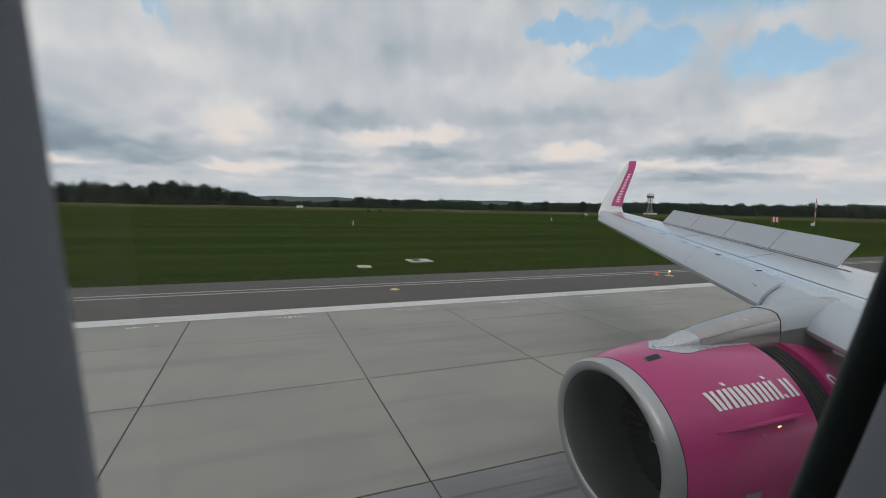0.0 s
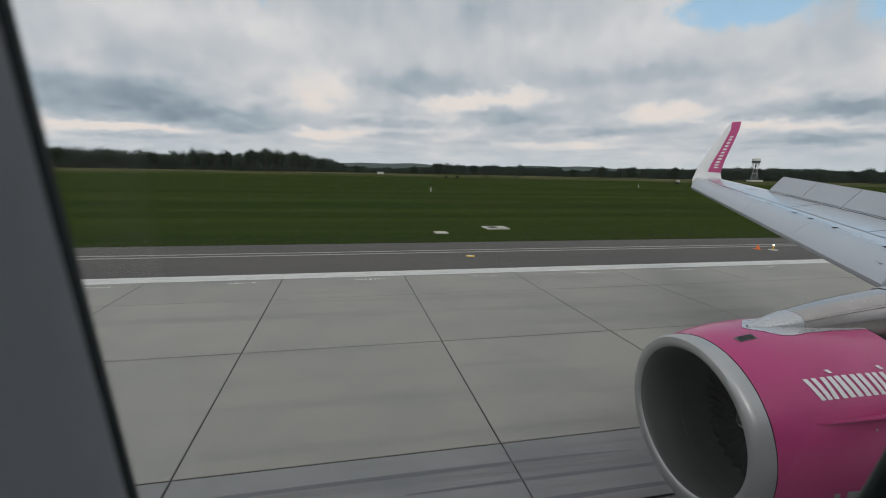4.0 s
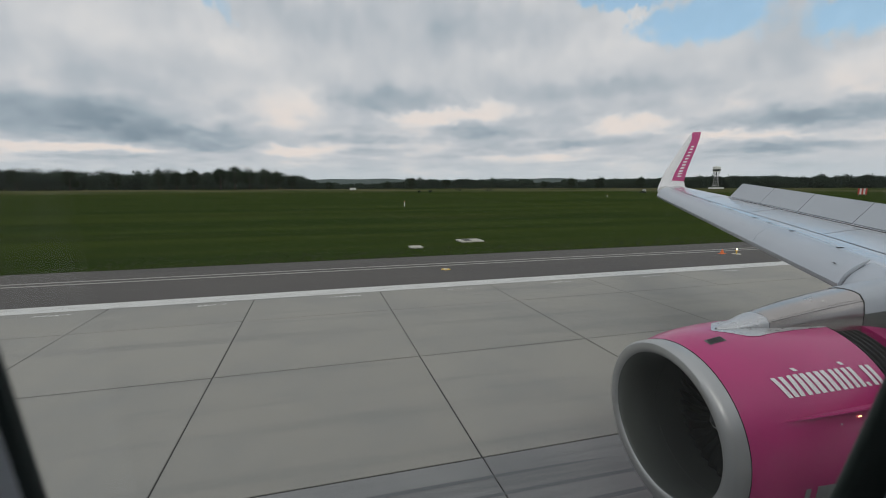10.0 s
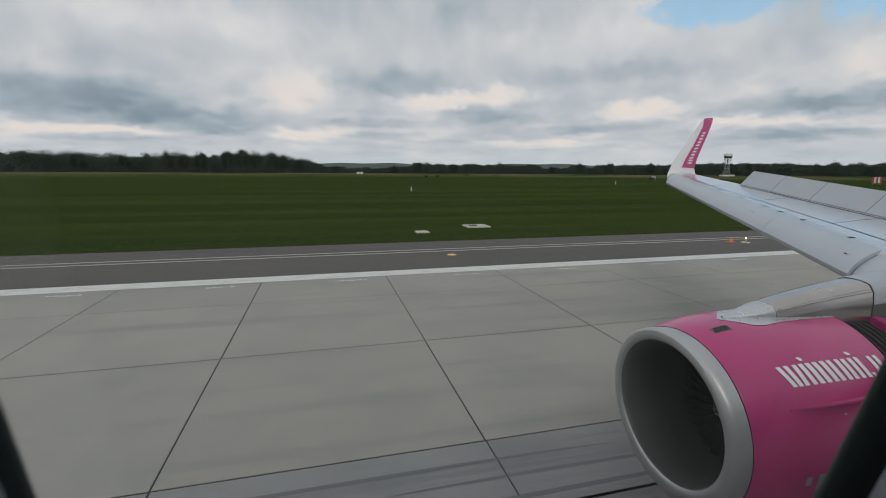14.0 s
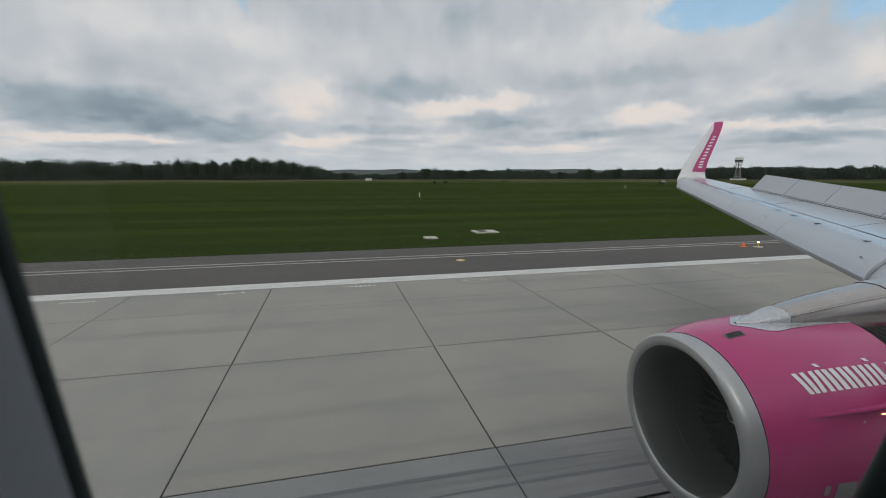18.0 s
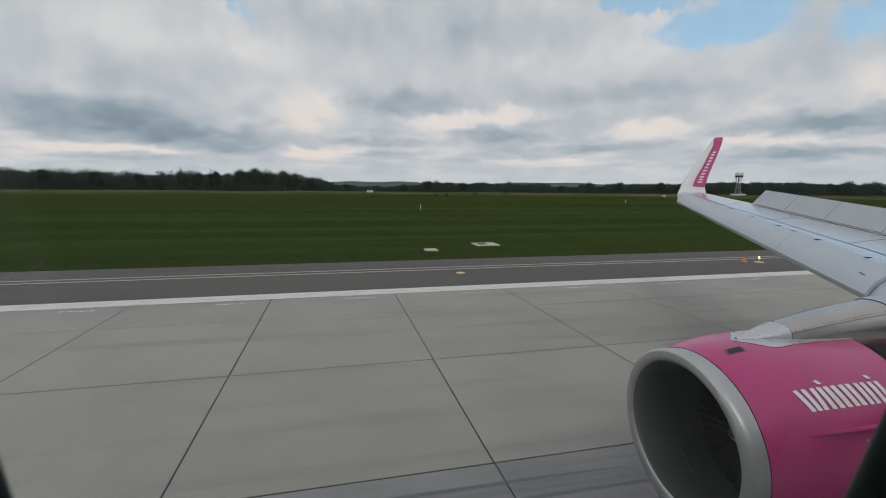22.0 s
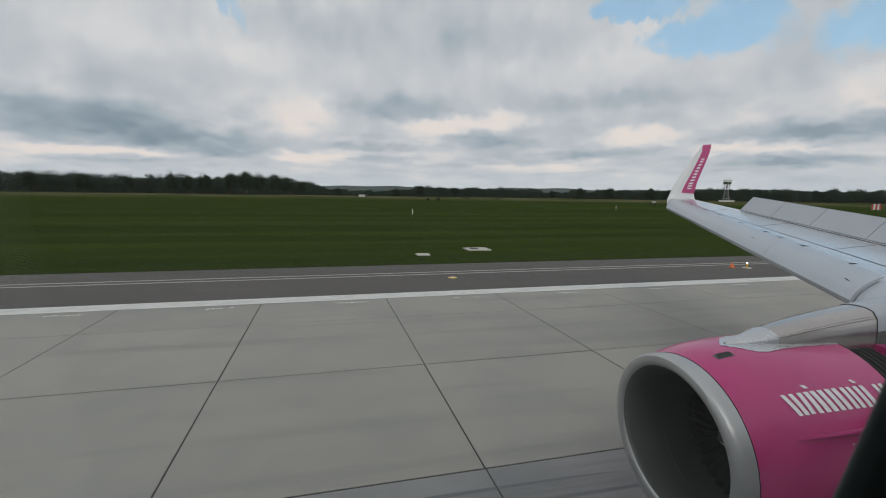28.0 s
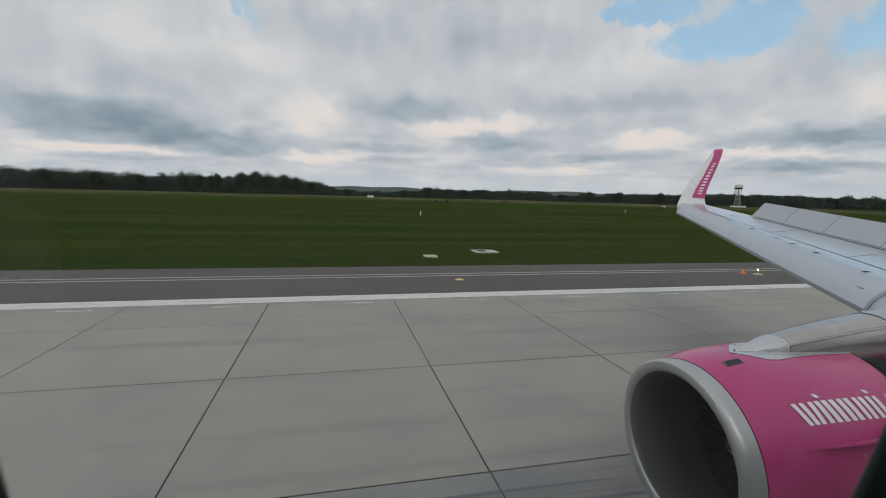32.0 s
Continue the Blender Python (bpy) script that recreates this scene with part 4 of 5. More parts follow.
# ---- landing gear ----
for gx, gy, two in ((10.2, FY + 3.8, True), (10.2, FY - 3.8, True), (-3.6, FY, True)):
    r = 0.58 if gx > 0 else 0.39
    leg = part("landing_gear_leg", tube((gx, gy, r), (gx, gy, 2.75 if gx > 0 else 2.2), 0.10, 0.14, 12), M["steel"], airliner, "steel landing gear leg", True)
    for dy in (-0.36, 0.36):
        bm = bmesh.new()
        prof = [(r * 0.55, -0.17), (r * 0.85, -0.19), (r * 0.97, -0.13), (r, 0), (r * 0.97, 0.13), (r * 0.85, 0.19), (r * 0.55, 0.17)]
        rings = [[bm.verts.new((gx + rr * math.cos(2 * math.pi * i / 28), gy + dy + w, r + rr * math.sin(2 * math.pi * i / 28))) for i in range(28)] for rr, w in prof]
        for a, b in zip(rings, rings[1:]):
            for i in range(28):
                bm.faces.new((a[i], a[(i + 1) % 28], b[(i + 1) % 28], b[i]))
        bm.faces.new(rings[0])
        bm.faces.new(rings[-1])
        part("tyre", bm, M["tyre"], leg, "black aircraft tyre", True)

# ================= things on the airfield =================
def far(az, dist):
    """A place at an azimuth (degrees aft of straight out) and a distance."""
    return dist * math.sin(radians(az)), dist * math.cos(radians(az))


def leaf_cloud(rng, centre, radii, count, size, squash=0.0):
    """Points of many small tilted leaf clumps filling an uneven crown."""
    u = rng.normal(size=(count, 3))
    u /= np.linalg.norm(u, axis=1)[:, None]
    rad = rng.uniform(0.25, 0.95, count) ** 0.6
    lump = 1 + 0.16 * np.sin(3 * u[:, 0] + rng.uniform(0, 6)) * np.cos(4 * u[:, 2] + rng.uniform(0, 6)) + 0.08 * np.sin(7 * u[:, 1] + rng.uniform(0, 6))
    c = np.array(centre) + u * (rad * lump)[:, None] * np.array(radii)
    a = rng.normal(size=(count, 3))
    a /= np.linalg.norm(a, axis=1)[:, None]
    b = np.cross(a, rng.normal(size=(count, 3)))
    b /= np.linalg.norm(b, axis=1)[:, None]
    s = (size * rng.uniform(0.6, 1.25, count) * (1.25 - 0.5 * rad))[:, None]
    return np.stack([c - a * s, c - b * s * 0.7, c + a * s, c + b * s * 0.7], 1).reshape(-1, 3)


def mesh_of_quads(name, pts, material):
    me = bpy.data.meshes.new(name)
    n = len(pts) // 4
    me.from_pydata(pts.tolist(), [], np.arange(n * 4).reshape(n, 4).tolist())
    me.materials.append(material)
    return me


SKYLINE = [(-62, 24), (-40, 25), (-29.7, 25.5), (-24.6, 24), (-20.7, 23), (-17, 24.5), (-14.3, 24.5), (-12.3, 24.5), (-9.8, 31), (-8, 27), (-6.4, 29), (-4.6, 24), (-1.9, 17.5), (-0.4, 11), (3.5, 9),
           (6.5, 10), (9.2, 13), (10.1, 18.5), (13, 17), (18, 17), (25.4, 17.6), (26.2, 12), (28.3, 12), (29.6, 17), (31.2, 13), (32.6, 17.5), (38, 17), (42, 19.5), (47.5, 20.5), (52, 18), (60, 19), (90, 20)]


def skyline(az):
    """Height in metres of the woods at an azimuth."""
    return interp(az, SKYLINE) * interp(az, [(-5, 1.0), (12, 0.86), (90, 0.80)]) + 0.7 * math.sin(az * 1.9) + 0.5 * math.sin(az * 4.3 + 1)


def woods():
    rng = np.random.default_rng(5)
    pts, trunks = [], bmesh.new()
    for row, (dist, count) in enumerate(((612, 520), (624, 460), (640, 420), (660, 380))):
        for i in range(count):
            az = -62 + 150 * (i + rng.uniform(0, 0.9)) / count
            if rng.uniform() < 0.05 and row == 0:
                continue
            d = dist + rng.uniform(-9, 9)
            x, y = far(az, d)
            h = (skyline(az) - 1.0) * (rng.uniform(0.62, 1.06) + 0.10 * math.sin(az * 2.7 + row) * math.sin(az * 6.1)) * (0.88 if row == 0 else 1.0)
            g = ground_z(x, y)
            conifer = rng.uniform() < 0.06
            w = h * (0.16 if conifer else rng.uniform(0.26, 0.38))
            pts.append(leaf_cloud(rng, (x, y, g + h * 0.52), (w, w, h * 0.47), 190, 0.80))
            # rounded heads and undergrowth
            for k in range(0 if conifer else 3):
                a = rng.uniform(0, 2 * math.pi)
                pts.append(leaf_cloud(rng, (x + w * 0.55 * math.cos(a), y + w * 0.55 * math.sin(a), g + h * rng.uniform(0.62, 0.82)), (w * 0.55, w * 0.55, h * 0.15), 60, 0.65))
            if row == 0 or row == 2:
                pts.append(leaf_cloud(rng, (x + rng.uniform(-3, 3), y - 3, g + 2.0), (4.5, 2.0, 2.8), 80, 0.7))
            if row == 0 and i % 3 == 0:
                put_tube(trunks, (x, y, g - 0.1), (x, y, g + h * 0.5), 0.24, 0.12, 5, False)
    me = mesh_of_quads("woodland", np.concatenate(pts), M["wood_hazed"])
    ob = tagged(new("woodland", me), "long dark green belt of mixed woodland on the horizon", "forest", kind="stuff")
    part("trunks", trunks, M["bark"], ob)
    tagged(bpy.data.objects["trunks"], kind="stuff")


woods()

# a low far ridge of fields and woods that closes the horizon, its haze painted in
rng = np.random.default_rng(9)
bm = bmesh.new()
prev = None
for i in range(121):
    az = -70 + 150 * i / 120
    x, y = far(az, 2600)
    top = 46 + 5 * math.sin(az * 0.31) + 3 * math.sin(az * 0.9 + 1)
    x2, y2 = far(az, 3400)
    cur = [bm.verts.new((x, y, 1.5)), bm.verts.new((x * 1.08, y * 1.08, top)), bm.verts.new((x2, y2, -0.2))]
    if prev:
        for k in (0, 1):
            bm.faces.new((prev[k], cur[k], cur[k + 1], prev[k + 1]))
    prev = cur
ridge = part("distant_ridge", bm, M["hill"], None, "", True)
tagged(ridge, "low hazy blue-green ridge far behind the woods", "hill", kind="structure")


def tree(name, x, y, h, w, seed, label):
    """One broadleaf tree: tapered trunk, limbs, and a crown of leaf clumps."""
    rng = np.random.default_rng(seed)
    g = ground_z(x, y)
    t = thing(name, (x, y, g), label=label, category="tree", group="trees before the woods")
    bm = bmesh.new()
    put_tube(bm, (x, y, g - 0.2), (x + 0.2, y, h * 0.35), h * 0.03, h * 0.02, 8)
    put_tube(bm, (x + 0.2, y, h * 0.35), (x, y + 0.2, h * 0.75), h * 0.02, h * 0.006, 6)
    part("trunk", bm, M["bark"], t)
    bm = bmesh.new()
    for k in range(7):
        a = 2 * math.pi * k / 7 + rng.uniform(-0.3, 0.3)
        z0 = h * rng.uniform(0.28, 0.55)
        put_tube(bm, (x + 0.1, y, z0), (x + math.cos(a) * w * 0.7, y + math.sin(a) * w * 0.7, z0 + h * 0.2), h * 0.011, h * 0.003, 5, False)
    part("limbs", bm, M["bark"], t)
    pts = [leaf_cloud(rng, (x, y, h * 0.58), (w * 0.8, w * 0.8, h * 0.42), 520, 0.75)]
    for k in range(9):
        a, e = rng.uniform(0, 2 * math.pi), rng.uniform(0.35, 0.82)
        rr = w * rng.uniform(0.35, 0.75) * (1.2 - 0.6 * e)
        pts.append(leaf_cloud(rng, (x + math.cos(a) * rr, y + math.sin(a) * rr, h * e), (w * 0.42, w * 0.42, h * 0.16), 170, 0.65))
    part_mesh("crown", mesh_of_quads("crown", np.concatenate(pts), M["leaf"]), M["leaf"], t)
    return t


# the taller clump of trees, and some single ones along the edge of the woods
spec = [(-17.3, 585, 27, 8), (-15.7, 580, 25, 7.5), (-14.1, 583, 26, 8), (-11.4, 575, 28, 9), (-9.9, 572, 31, 11), (-8.4, 576, 27, 9), (-6.6, 574, 28.5, 10), (-5.2, 580, 24, 7.5), (-3.7, 585, 20, 6.5),
        (-21.0, 590, 22, 7), (-24.7, 592, 24, 8), (-28.5, 590, 25, 8), (0.6, 560, 11, 4.5), (7.6, 560, 12, 5), (10.6, 575, 17, 6), (15.0, 580, 15, 6), (27.0, 570, 12, 4.5), (30.2, 572, 15.5, 6), (33.4, 570, 15, 6), (38.0, 575, 16, 7)]
for i, (az, d, h, w) in enumerate(spec):
    tree("tree", *far(az, d), h - 1.0, w, 40 + i, "tall dark green broadleaf tree before the woods" if h > 18 else "small dark green tree at the edge of the woods")


def bush(x, y, s, seed):
    rng = np.random.default_rng(seed)
    b = thing("bush", (x, y, ground_z(x, y)), label="low dark green bush in the grass", category="bush", group="bushes on the field")
    pts = np.concatenate([leaf_cloud(rng, (x + rng.uniform(-s, s), y, s * 0.5), (s * 0.8, s * 0.8, s * 0.6), 60, 0.25) for _ in range(4)])
    part_mesh("leaves", mesh_of_quads("leaves", pts, M["leaf"]), M["leaf"], b)


for i, (az, d, s) in enumerate(((11.5, 330, 1.6), (13.0, 330, 1.8), (16.5, 420, 2.4), (20.3, 400, 2.0))):
    bush(*far(az, d), s, 80 + i)


def radar_tower(x, y):
    """Waisted lattice tower with a round radar head."""
    t = thing("radar_tower", (x, y, ground_z(x, y)), label="white waisted lattice tower with a round radar head", category="tower")
    n = 8
    radii = [(0.0, 3.9), (9.0, 2.2), (14.5, 1.9), (19.0, 3.2)]
    for k in range(n):
        bm = bmesh.new()
        for (z0, r0), (z1, r1) in zip(radii, radii[1:]):
            a0, a1 = 2 * math.pi * k / n, 2 * math.pi * (k + 0.25) / n
            put_tube(bm, (x + r0 * math.cos(a0), y + r0 * math.sin(a0), z0), (x + r1 * math.cos(a0), y + r1 * math.sin(a0), z1), 0.13, 0.12, 6)
        part("leg", bm, M["roof"], t)
        bm = bmesh.new()
        for (z0, r0), (z1, r1) in zip(radii, radii[1:]):
            a0, a1 = 2 * math.pi * k / n, 2 * math.pi * (k + 1) / n
            put_tube(bm, (x + r0 * math.cos(a0), y + r0 * math.sin(a0), z0), (x + r1 * math.cos(a1), y + r1 * math.sin(a1), z1), 0.08, 0.08, 5)
        part("brace", bm, M["roof"], t)
    part("stair_core", tube((x, y, 0), (x, y, 19), 0.55, 0.55, 12), M["glass_dark"], t, "dark stair core")
    for z, r in ((4.5, 3.1), (9.0, 2.3), (14.5, 2.0)):
        part("ring_beam", tube((x, y, z - 0.10), (x, y, z + 0.10), r, r, 20), M["off_white"], t)
    part("platform", tube((x, y, 18.8), (x, y, 19.6), 3.5, 3.9, 24), M["off_white"], t, "white round platform")
    part("glazing", tube((x, y, 19.6), (x, y, 21.2), 3.6, 3.7, 24), M["glass_dark"], t, "dark band of windows")
    part("head", tube((x, y, 21.2), (x, y, 23.6), 4.0, 3.7, 24), M["off_white"], t, "white round radar head", True)
    part("roof", tube((x, y, 23.6), (x, y, 24.6), 3.6, 1.6, 24), M["off_white"], t)
    part("base_hut", box((x - 7, y - 4, -0.09), (x + 7, y + 2, 2.6), 0.1), M["off_white"], t, "low white base building")


radar_tower(*far(45.4, 560))


def hut(x, y, w, d, h, rz, label):
    t = thing("hut", (x, y, -0.09), rz, label=label, category="hut")
    m = t.matrix_world
    part("walls", box((-w / 2, -d / 2, 0), (w / 2, d / 2, h), 0.04, m), M["off_white"], t)
    part("roof", box((-w / 2 - 0.2, -d / 2 - 0.2, h), (w / 2 + 0.2, d / 2 + 0.2, h + 0.18), 0.03, m), M["roof"], t, "flat grey roof")
    part("door", box((-0.5, -d / 2 - 0.05, 0), (0.5, -d / 2 + 0.02, 2.0), 0.01, m), M["roof"], t, "grey door")


hut(*far(3.4, 520), 6.5, 4.0, 3.2, 5, "low white building before the woods")
hut(*far(27.0, 1150), 16, 8, 7, 15, "pale farm building far behind the field")


def field_cabinet(x, y, rz):
    t = thing("equipment_cabinet", (x, y, -0.09), rz, label="small white equipment cabinet on a plinth in the grass", category="cabinet")
    m = t.matrix_world
    part("plinth", box((-1.3, -0.7, 0), (1.3, 0.7, 0.25), 0.03, m), M["pad"], t, "pale concrete plinth")
    part("housing", box((-1.1, -0.5, 0.25), (1.1, 0.5, 2.1), 0.05, m), M["off_white"], t, "white steel housing")
    part("door", box((-0.4, -0.53, 0.40), (0.4, -0.505, 1.95), 0.01, m), M["roof"], t, "grey door")


field_cabinet(*far(38.4, 330), -38)
bush(*far(38.3, 300), 1.5, 96)


def marker_board(x, y, rz):
    """Striped board on posts."""
    t = thing("marker_board", (x, y, -0.09), rz, label="red and white striped marker board on posts in the grass", category="board")
    m = t.matrix_world
    for k in range(5):
        part("stripe", box((-1.5 + 0.6 * k, -0.05, 0.6), (-0.9 + 0.6 * k, 0.05, 3.1), 0.0, m), M["red" if k % 2 == 0 else "off_white"], t)
    for k in (-1.2, 1.2):
        part("post", box((k - 0.06, 0.055, 0), (k + 0.06, 0.17, 3.0), 0.0, m), M["steel"], t)


marker_board(*far(57.2, 265), -57)


def mast(x, y, h):
    t = thing("mast", (x, y, -0.09), label="slender red and white banded mast", category="mast")
    for k in range(6):
        part("band", tube((x, y, -0.09 + h * k / 6), (x, y, -0.09 + h * (k + 1) / 6), 0.16, 0.15, 8), M["red" if k % 2 else "off_white"], t)
    part("cabinet", box((x - 1.6, y - 0.4, -0.09), (x - 0.9, y + 0.4, 1.1), 0.03), M["off_white"], t, "small pale cabinet")


mast(*far(60.3, 240), 11.0)


def marker_post(x, y):
    t = thing("marker_post", (x, y, -0.09), label="short white marker post in the grass", category="post", group="marker posts")
    part("post", tube((x, y, -0.09), (x, y, 0.95), 0.10, 0.085, 10), M["off_white"], t)
    part("cap", tube((x, y, 0.95), (x, y, 1.08), 0.11, 0.06, 10), M["orange"], t, "orange cap")


marker_post(*far(9.7, 104))
marker_post(*far(34.4, 190))


def ground_plate(x, y, w, d, hole, label):
    """Precast slab in the grass, with a dark inspection cover where it has one."""
    t = thing("ground_plate", (x, y, -0.09), TURN, label=label, category="concrete plate", group="plates in the grass")
    m = t.matrix_world
    part("slab", box((-w / 2, -d / 2, 0), (w / 2, d / 2, 0.10), 0.02, m), M["pad"], t)
    if hole:
        part("cover", box((-w * 0.32, -d * 0.28, 0.10), (w * 0.02, d * 0.25, 0.125), 0.01, m), M["dark"], t, "dark inspection cover")


for k in range(-3, 4):
    ground_plate(6.45 + 60 * k, 33.0 + 60 * k * 0.0192, 0.95, 1.0, False, "small pale concrete plate set in the grass")
    ground_plate(11.6 + 60 * k, 35.8 + 60 * k * 0.0192, 1.95, 1.7, True, "pale concrete plate with a dark cover in the grass")


def edge_light(x, y):
    """Elevated runway edge light."""
    t = thing("runway_edge_light", (x, y, 0), label="lit runway edge light on a pale base plate", category="runway light", group="runway edge lights")
    z = -0.004
    part("base_plate", tube((x, y, z), (x, y, z + 0.035), 0.28, 0.26, 20), M["pad"], t, "pale round base plate")
    part("stem", tube((x, y, z + 0.035), (x, y, z + 0.20), 0.045, 0.035, 10), M["yellow"], t, "yellow stem")
    part("collar", tube((x, y, z + 0.20), (x, y, z + 0.26), 0.075, 0.085, 12), M["yellow"], t)
    bm = bmesh.new()
    bmesh.ops.create_uvsphere(bm, u_segments=12, v_segments=8, radius=0.06, matrix=pose(x, y, z + 0.31))
    part("lamp_globe", bm, M["bulb_white"], t, "lit glass globe", True)


def inset_light(x, y):
    t = thing("inset_light", (x, y, 0), label="flush yellow-rimmed light set in the asphalt", category="runway light", group="inset lights")
    part("rim", tube((x, y, -0.004), (x, y, 0.012), 0.26, 0.24, 20), M["yellow"], t)
    part("lens", tube((x, y, 0.012), (x, y, 0.030), 0.12, 0.10, 14), M["off_white"], t, "pale lens")


def flag_cone(x, y, z, label, h=0.60):
    c = thing("flag_cone", (x, y, z), label=label, category="cone", group="marker cones")
    part("base", box((x - 0.18, y - 0.18, z), (x + 0.18, y + 0.18, z + 0.03), 0.005), M["orange"], c)
    part("cone", tube((x, y, z + 0.03), (x, y, z + h), 0.14, 0.03, 14), M["orange"], c)


flag_cone(25.2, 23.9, -0.004, "low orange marker cone beside a runway light", 0.30)
for k in range(-3, 4):
    edge_light(26.0 + 60 * k, 23.55 + 60 * k * 0.0192)
    inset_light(6.2 + 30 * k, 23.3 + 30 * k * 0.0192)

# small worn figures stencilled on the slabs by the edge line, as plain bars
bm = bmesh.new()
rng = random.Random(21)
for k in range(-9, 14):
    x = k * 5.0 + 0.4
    for j in range(7):
        w, y0, y1 = rng.uniform(0.06, 0.15), 18.38 + rng.uniform(0, 0.09), 18.60 - rng.uniform(0, 0.09)
        if rng.uniform(0, 1) < 0.8:
            bm.faces.new([bm.verts.new(RUN @ Vector(p)) for p in ((x, y0, 0.005), (x + w, y0, 0.005), (x + w, y1, 0.005), (x, y1, 0.005))])
        x += w + rng.uniform(0.03, 0.10)
stencils = part("slab_stencils", bm, M["white_line"])
tagged(stencils, "small worn white figures stencilled on the slabs", "road marking", kind="stuff")

# tyre marks near the middle of the runway
rng = np.random.default_rng(3)
bm = bmesh.new()
for k in range(46):
    y = rng.uniform(-6.5, 4.6) if k > 9 else rng.uniform(4.4, 6.1)
    x0, ln, w = (rng.uniform(-180, 60), rng.uniform(12, 70), rng.uniform(0.06, 0.28)) if k > 9 else (rng.uniform(-16, 2), rng.uniform(5, 16), rng.uniform(0.04, 0.10))
    pts = []
    n = 10
    for i in range(n + 1):
        k2 = i / n
        taper = math.sin(math.pi * min(1, max(0.02, k2))) ** 0.4
        pts.append((x0 + ln * k2, y + 0.05 * math.sin(k2 * 3 + k), w * taper))
    for (xa, ya, wa), (xb, yb, wb) in zip(pts, pts[1:]):
        bm.faces.new([bm.verts.new(RUN @ Vector(p)) for p in ((xa, ya, 0.004), (xb, yb, 0.004), (xb, yb + wb, 0.004), (xa, ya + wa, 0.004))])
marks = part("tyre_marks", bm, M["rubber_mark"])
tagged(marks, "long dark rubber tyre marks on the concrete", "tyre mark", kind="stuff")

# rough grass along the shoulder
rng = np.random.default_rng(11)
n = 3500
yy = 27.88 + 5 * rng.uniform(0, 1, n) ** 3.0
xx = rng.uniform(-32, 62, n)
yy += xx * 0.0192
hh = rng.uniform(0.02, 0.07, n)
aa = rng.uniform(-0.5, 0.5, n)
ww = rng.uniform(0.06, 0.22, n)
lean = rng.normal(0, 0.04, (n, 2)) + np.array((0.0, 0.16))
c, s = np.cos(aa) * ww, np.sin(aa) * ww
quads = np.stack([np.stack([xx - c, yy - s, np.full(n, -0.1)], 1), np.stack([xx + c, yy + s, np.full(n, -0.1)], 1),
                  np.stack([xx + c * 0.3 + lean[:, 0], yy + s * 0.3 + lean[:, 1], -0.09 + hh], 1), np.stack([xx - c * 0.3 + lean[:, 0], yy - s * 0.3 + lean[:, 1], -0.09 + hh], 1)], 1).reshape(-1, 3)
tufts = tagged(new("grass_tufts", mesh_of_quads("grass_tufts", quads, M["blade"])), "rough short grass along the shoulder", "grass", kind="stuff")

# ================= the exit taxiway, farther along on the other side =================
def exit_path(s, off):
    """A point s metres along the exit's centre line and off metres to its right-hand side, in the runway's frame."""
    r, bend = 190.0, radians(36)
    if s < r * bend:
        a = s / r
        x, y = -175 - r * math.sin(a), -3.5 - r * (1 - math.cos(a))
    else:
        a = bend
        d = s - r * bend
        x, y = -175 - r * math.sin(a) - d * math.cos(a), -3.5 - r * (1 - math.cos(a)) - d * math.sin(a)
    return Vector((x - off * math.sin(a) * 1.0, y + off * math.cos(a), 0)), a


def along(s0, s1, off, width, z, step=3.0, clip=-26.0):
    """A band that follows the exit, kept clear of the runway where clip is given."""
    n = max(2, int((s1 - s0) / step))
    rows = []
    for i in range(n + 1):
        row = []
        for o in (off - width / 2, off + width / 2):
            p, _ = exit_path(s0 + (s1 - s0) * i / n, o)
            row.append(RUN @ Vector((p.x, min(p.y, clip) if clip is not None else p.y, z)))
        rows.append(row)
    return loft(rows, closed=False)


taxiway = part("taxiway", along(40, 300, -1.0, 42.0, -0.012), M["taxi"])
tagged(taxiway, "dark damp-patched asphalt exit taxiway", "taxiway", kind="structure")
apron = part("runway_apron", slab_strip(-390, 290, -34.0, -27.6, -0.016, -0.6), M["asphalt"])
tagged(apron, "asphalt shoulder along the runway's other edge", "runway shoulder", kind="structure")
centre = part("taxiway_centre_line", along(2, 300, 0.0, 0.30, 0.008, 2.0, None), M["yellow_line"])
tagged(centre, "curved yellow taxiway centre line", "road marking", kind="structure")
for off in (13.2, 13.75):
    ln = part("taxiway_edge_line", along(112, 300, off, 0.30, 0.004, 2.0), M["yellow_line"])
    tagged(ln, "double yellow taxiway edge line", "road marking", group="taxiway edge lines", kind="structure")
for k in range(4):
    ln = part("runway_edge_stripe", flat(-400, 300, -26.3 + 0.27 * k, -26.13 + 0.27 * k, 0.007), M["white_line"])
    tagged(ln, "white stripe of the broad striped runway edge line", "road marking", group="runway edge stripes", kind="structure")
for x0 in (-152, -222, -292):
    for y0 in (11.0, -16.5):
        bar = part("touchdown_bar", flat(x0, x0 + 24, y0, y0 + 2.4, 0.007), M["white_line"])
        tagged(bar, "long white touchdown zone bar on the concrete", "road marking", group="touchdown zone bars", kind="structure")


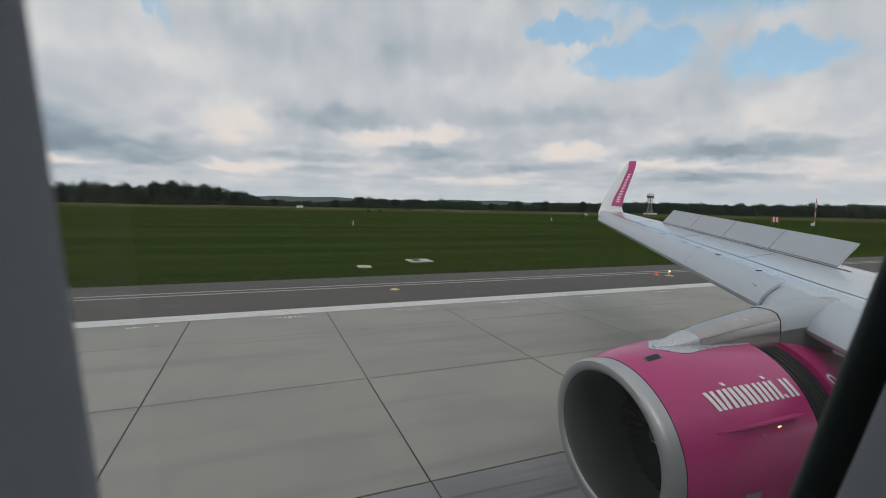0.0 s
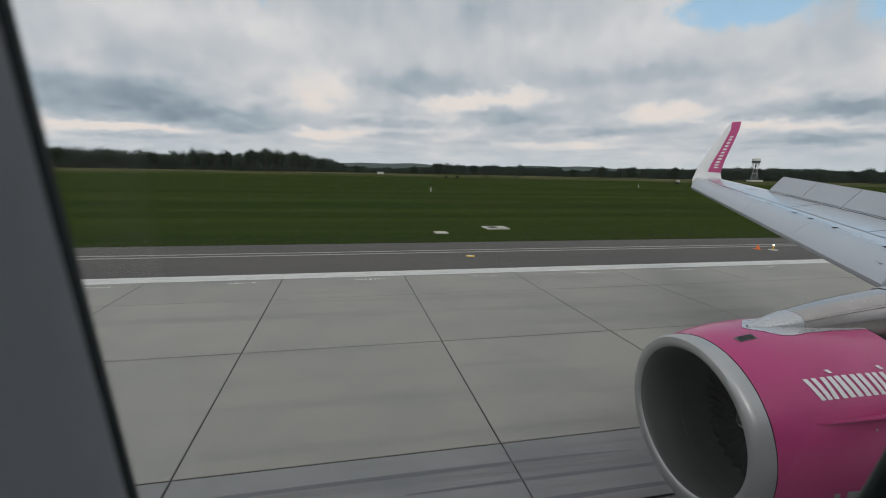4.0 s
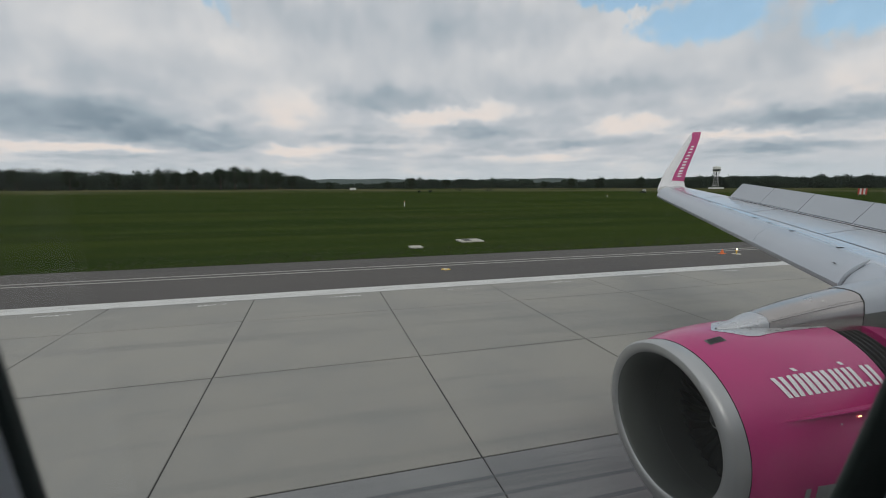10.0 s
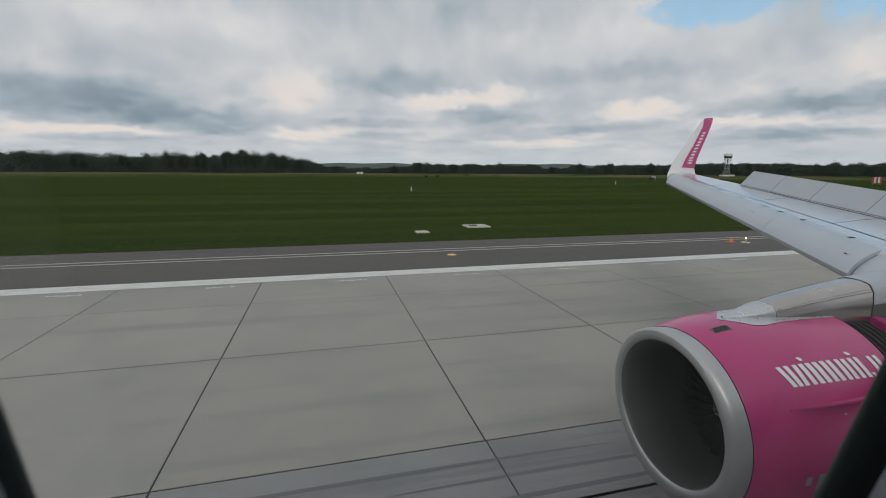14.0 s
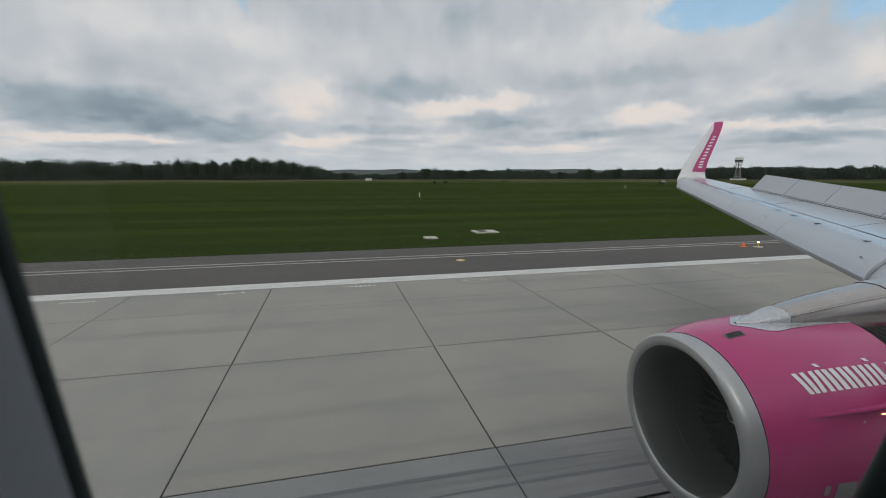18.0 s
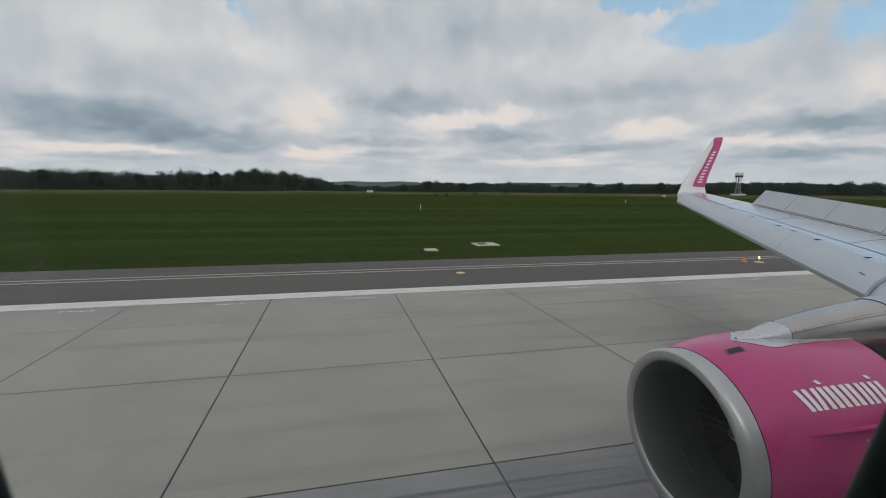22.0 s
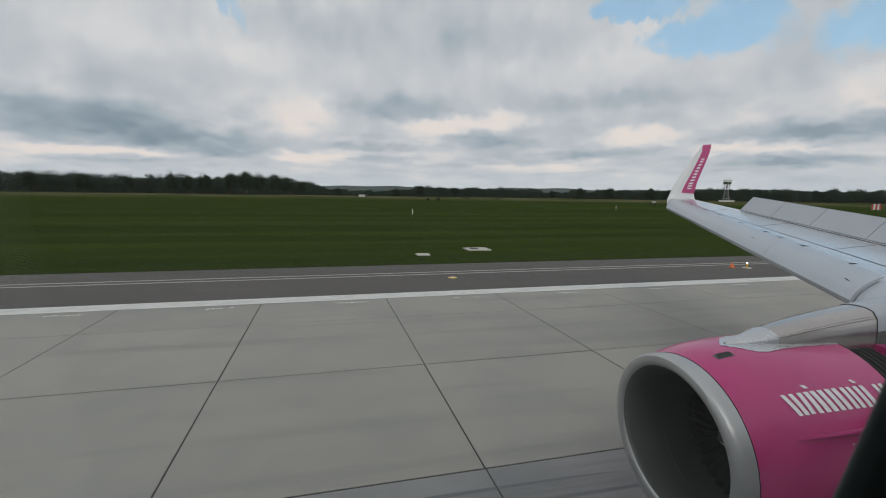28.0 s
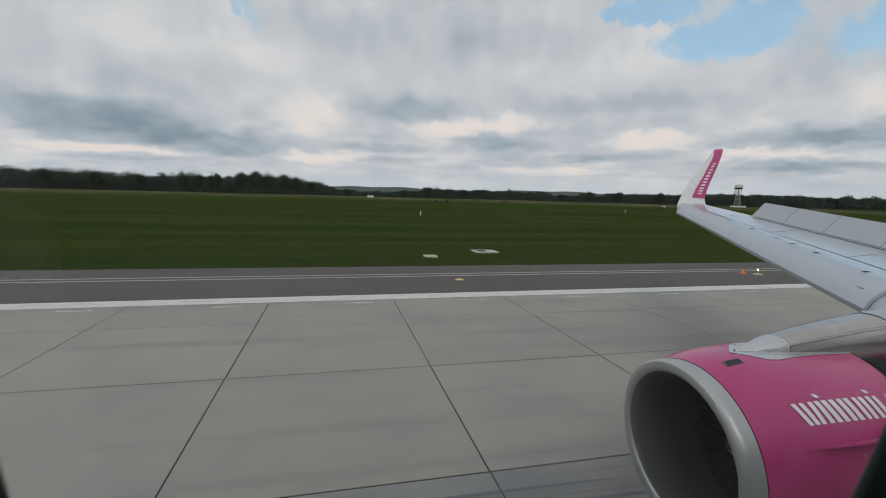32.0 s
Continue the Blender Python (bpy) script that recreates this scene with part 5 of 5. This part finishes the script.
def taxi_light(x, y):
    """Taxiway edge light on a square plate, with a small orange flag cone beside it."""
    t = thing("taxiway_edge_light", (x, y, -0.012), label="low yellow taxiway edge light on a pale square plate", category="taxiway light", group="taxiway edge lights")
    z = -0.012
    part("plate", box((x - 0.35, y - 0.35, z), (x + 0.35, y + 0.35, z + 0.04), 0.01), M["pad"], t, "pale square plate")
    part("foot", tube((x, y, z + 0.04), (x, y, z + 0.12), 0.17, 0.10, 14), M["yellow"], t, "yellow foot")
    part("stem", tube((x, y, z + 0.12), (x, y, z + 0.28), 0.04, 0.04, 8), M["yellow"], t)
    part("lamp_head", tube((x, y, z + 0.28), (x, y, z + 0.40), 0.09, 0.07, 12), M["glass_dark"], t, "dark lamp head")
    flag_cone(x - 0.3, y + 0.7, z, "slim orange marker cone beside a taxiway light")


for s in (120, 150, 180, 215, 250, 285):
    p, _ = exit_path(s, 16.2)
    taxi_light(*(RUN @ p).xy)


def drain_grate(x, y, rz):
    t = thing("drain_grate", (x, y, -0.012), rz, label="steel drain grate in a pale frame in the asphalt", category="drain", group="drains")
    m = t.matrix_world
    part("frame", box((-0.9, -0.45, 0), (0.9, 0.45, 0.02), 0.005, m), M["pad"], t, "pale frame")
    for k in range(2):
        part("grate", box((-0.8 + 0.82 * k, -0.34, 0.02), (-0.02 + 0.82 * k, 0.34, 0.035), 0.0, m), M["steel"], t, "steel grate")


for s in (140, 232):
    p, a = exit_path(s, 18.4)
    drain_grate(*(RUN @ p).xy, math.degrees(a))


def taxi_sign(x, y, rz):
    """Yellow direction sign on two legs, seen nearly edge-on; its face carries no legible text."""
    t = thing("taxiway_sign", (x, y, -0.09), rz, label="yellow box sign on two legs over a concrete plate", category="sign")
    m = t.matrix_world
    part("plinth", box((-1.1, -0.7, 0), (1.1, 0.7, 0.08), 0.02, m), M["pad"], t, "pale concrete plinth")
    for k in (-0.6, 0.6):
        part("leg", box((k - 0.05, -0.05, 0.08), (k + 0.05, 0.05, 0.35), 0.0, m), M["yellow"], t)
    part("panel", box((-0.9, -0.12, 0.35), (0.9, 0.12, 1.25), 0.03, m), M["yellow"], t, "yellow sign box")
    part("dark_bar", box((-0.55, -0.126, 0.55), (0.45, -0.121, 1.05), 0.0, m), M["dark"], t)


p, a = exit_path(262, 30)
taxi_sign(*(RUN @ p).xy, 70 + math.degrees(a))
for s, o, w, d, hole in ((150, 27, 2.6, 2.0, True), (158, 25, 1.2, 1.0, False), (255, 28, 2.4, 2.2, True), (268, 26.5, 1.3, 1.1, False), (272, 31, 2.6, 2.2, True), (262, 36, 2.2, 1.6, False)):
    p, _ = exit_path(s, o)
    ground_plate(*(RUN @ p).xy, w, d, hole, "pale concrete plate with a dark cover in the grass" if hole else "small pale concrete plate set in the grass")


# ================= runway slabs =================
LANE = 4.70
slab_me = {}
rng = random.Random(4)
for j in range(-4, 4):                      # lanes across the runway
    y1 = 20.62 - LANE * (3 - j)
    for i in range(-9, 14):
        x0 = 2.50 + 5.0 * i
        key = "worn" if j < 1 else "edge" if j == 3 else "plain"
        if key not in slab_me:
            bm = box((0.014, 0.018, -0.2), (4.986, LANE - (0.62 if key == "edge" else 0.018), 0.0), 0.0)
            top = [e for e in bm.edges if all(v.co.z > -0.01 for v in e.verts)]
            bmesh.ops.bevel(bm, geom=top, offset=0.008, segments=1, affect="EDGES")
            me = bpy.data.meshes.new("slab")
            bmesh.ops.recalc_face_normals(bm, faces=bm.faces)
            bm.to_mesh(me)
            bm.free()
            me.materials.append(M["rubbered" if key == "worn" else "concrete"])
            slab_me[key] = me
        ob = new("slab", slab_me[key])
        ob.parent = runway
        ob.matrix_world = RUN @ pose(x0 + rng.uniform(-0.006, 0.006), y1 - LANE, rng.uniform(-0.0015, 0.0015), rng.uniform(-0.02, 0.02), rng.uniform(-0.02, 0.02), 0)
# the slabs farther along, joined
bm = bmesh.new()
for j in range(-6, 4):
    y1 = 20.62 - LANE * (3 - j)
    for i in range(-80, 60):
        if -9 <= i < 14 and j >= -4:
            continue
        x0 = 2.50 + 5.0 * i
        vs = [RUN @ Vector(p) for p in ((x0 + 0.018, y1 - LANE + 0.026, 0), (x0 + 4.982, y1 - LANE + 0.026, 0), (x0 + 4.982, min(20.0, y1 - 0.026), 0), (x0 + 0.018, min(20.0, y1 - 0.026), 0))]
        bm.faces.new([bm.verts.new(v) for v in vs])
rest = part("far_slabs", bm, M["concrete"], runway)
tagged(rest, "concrete slabs farther along the runway", kind="stuff")
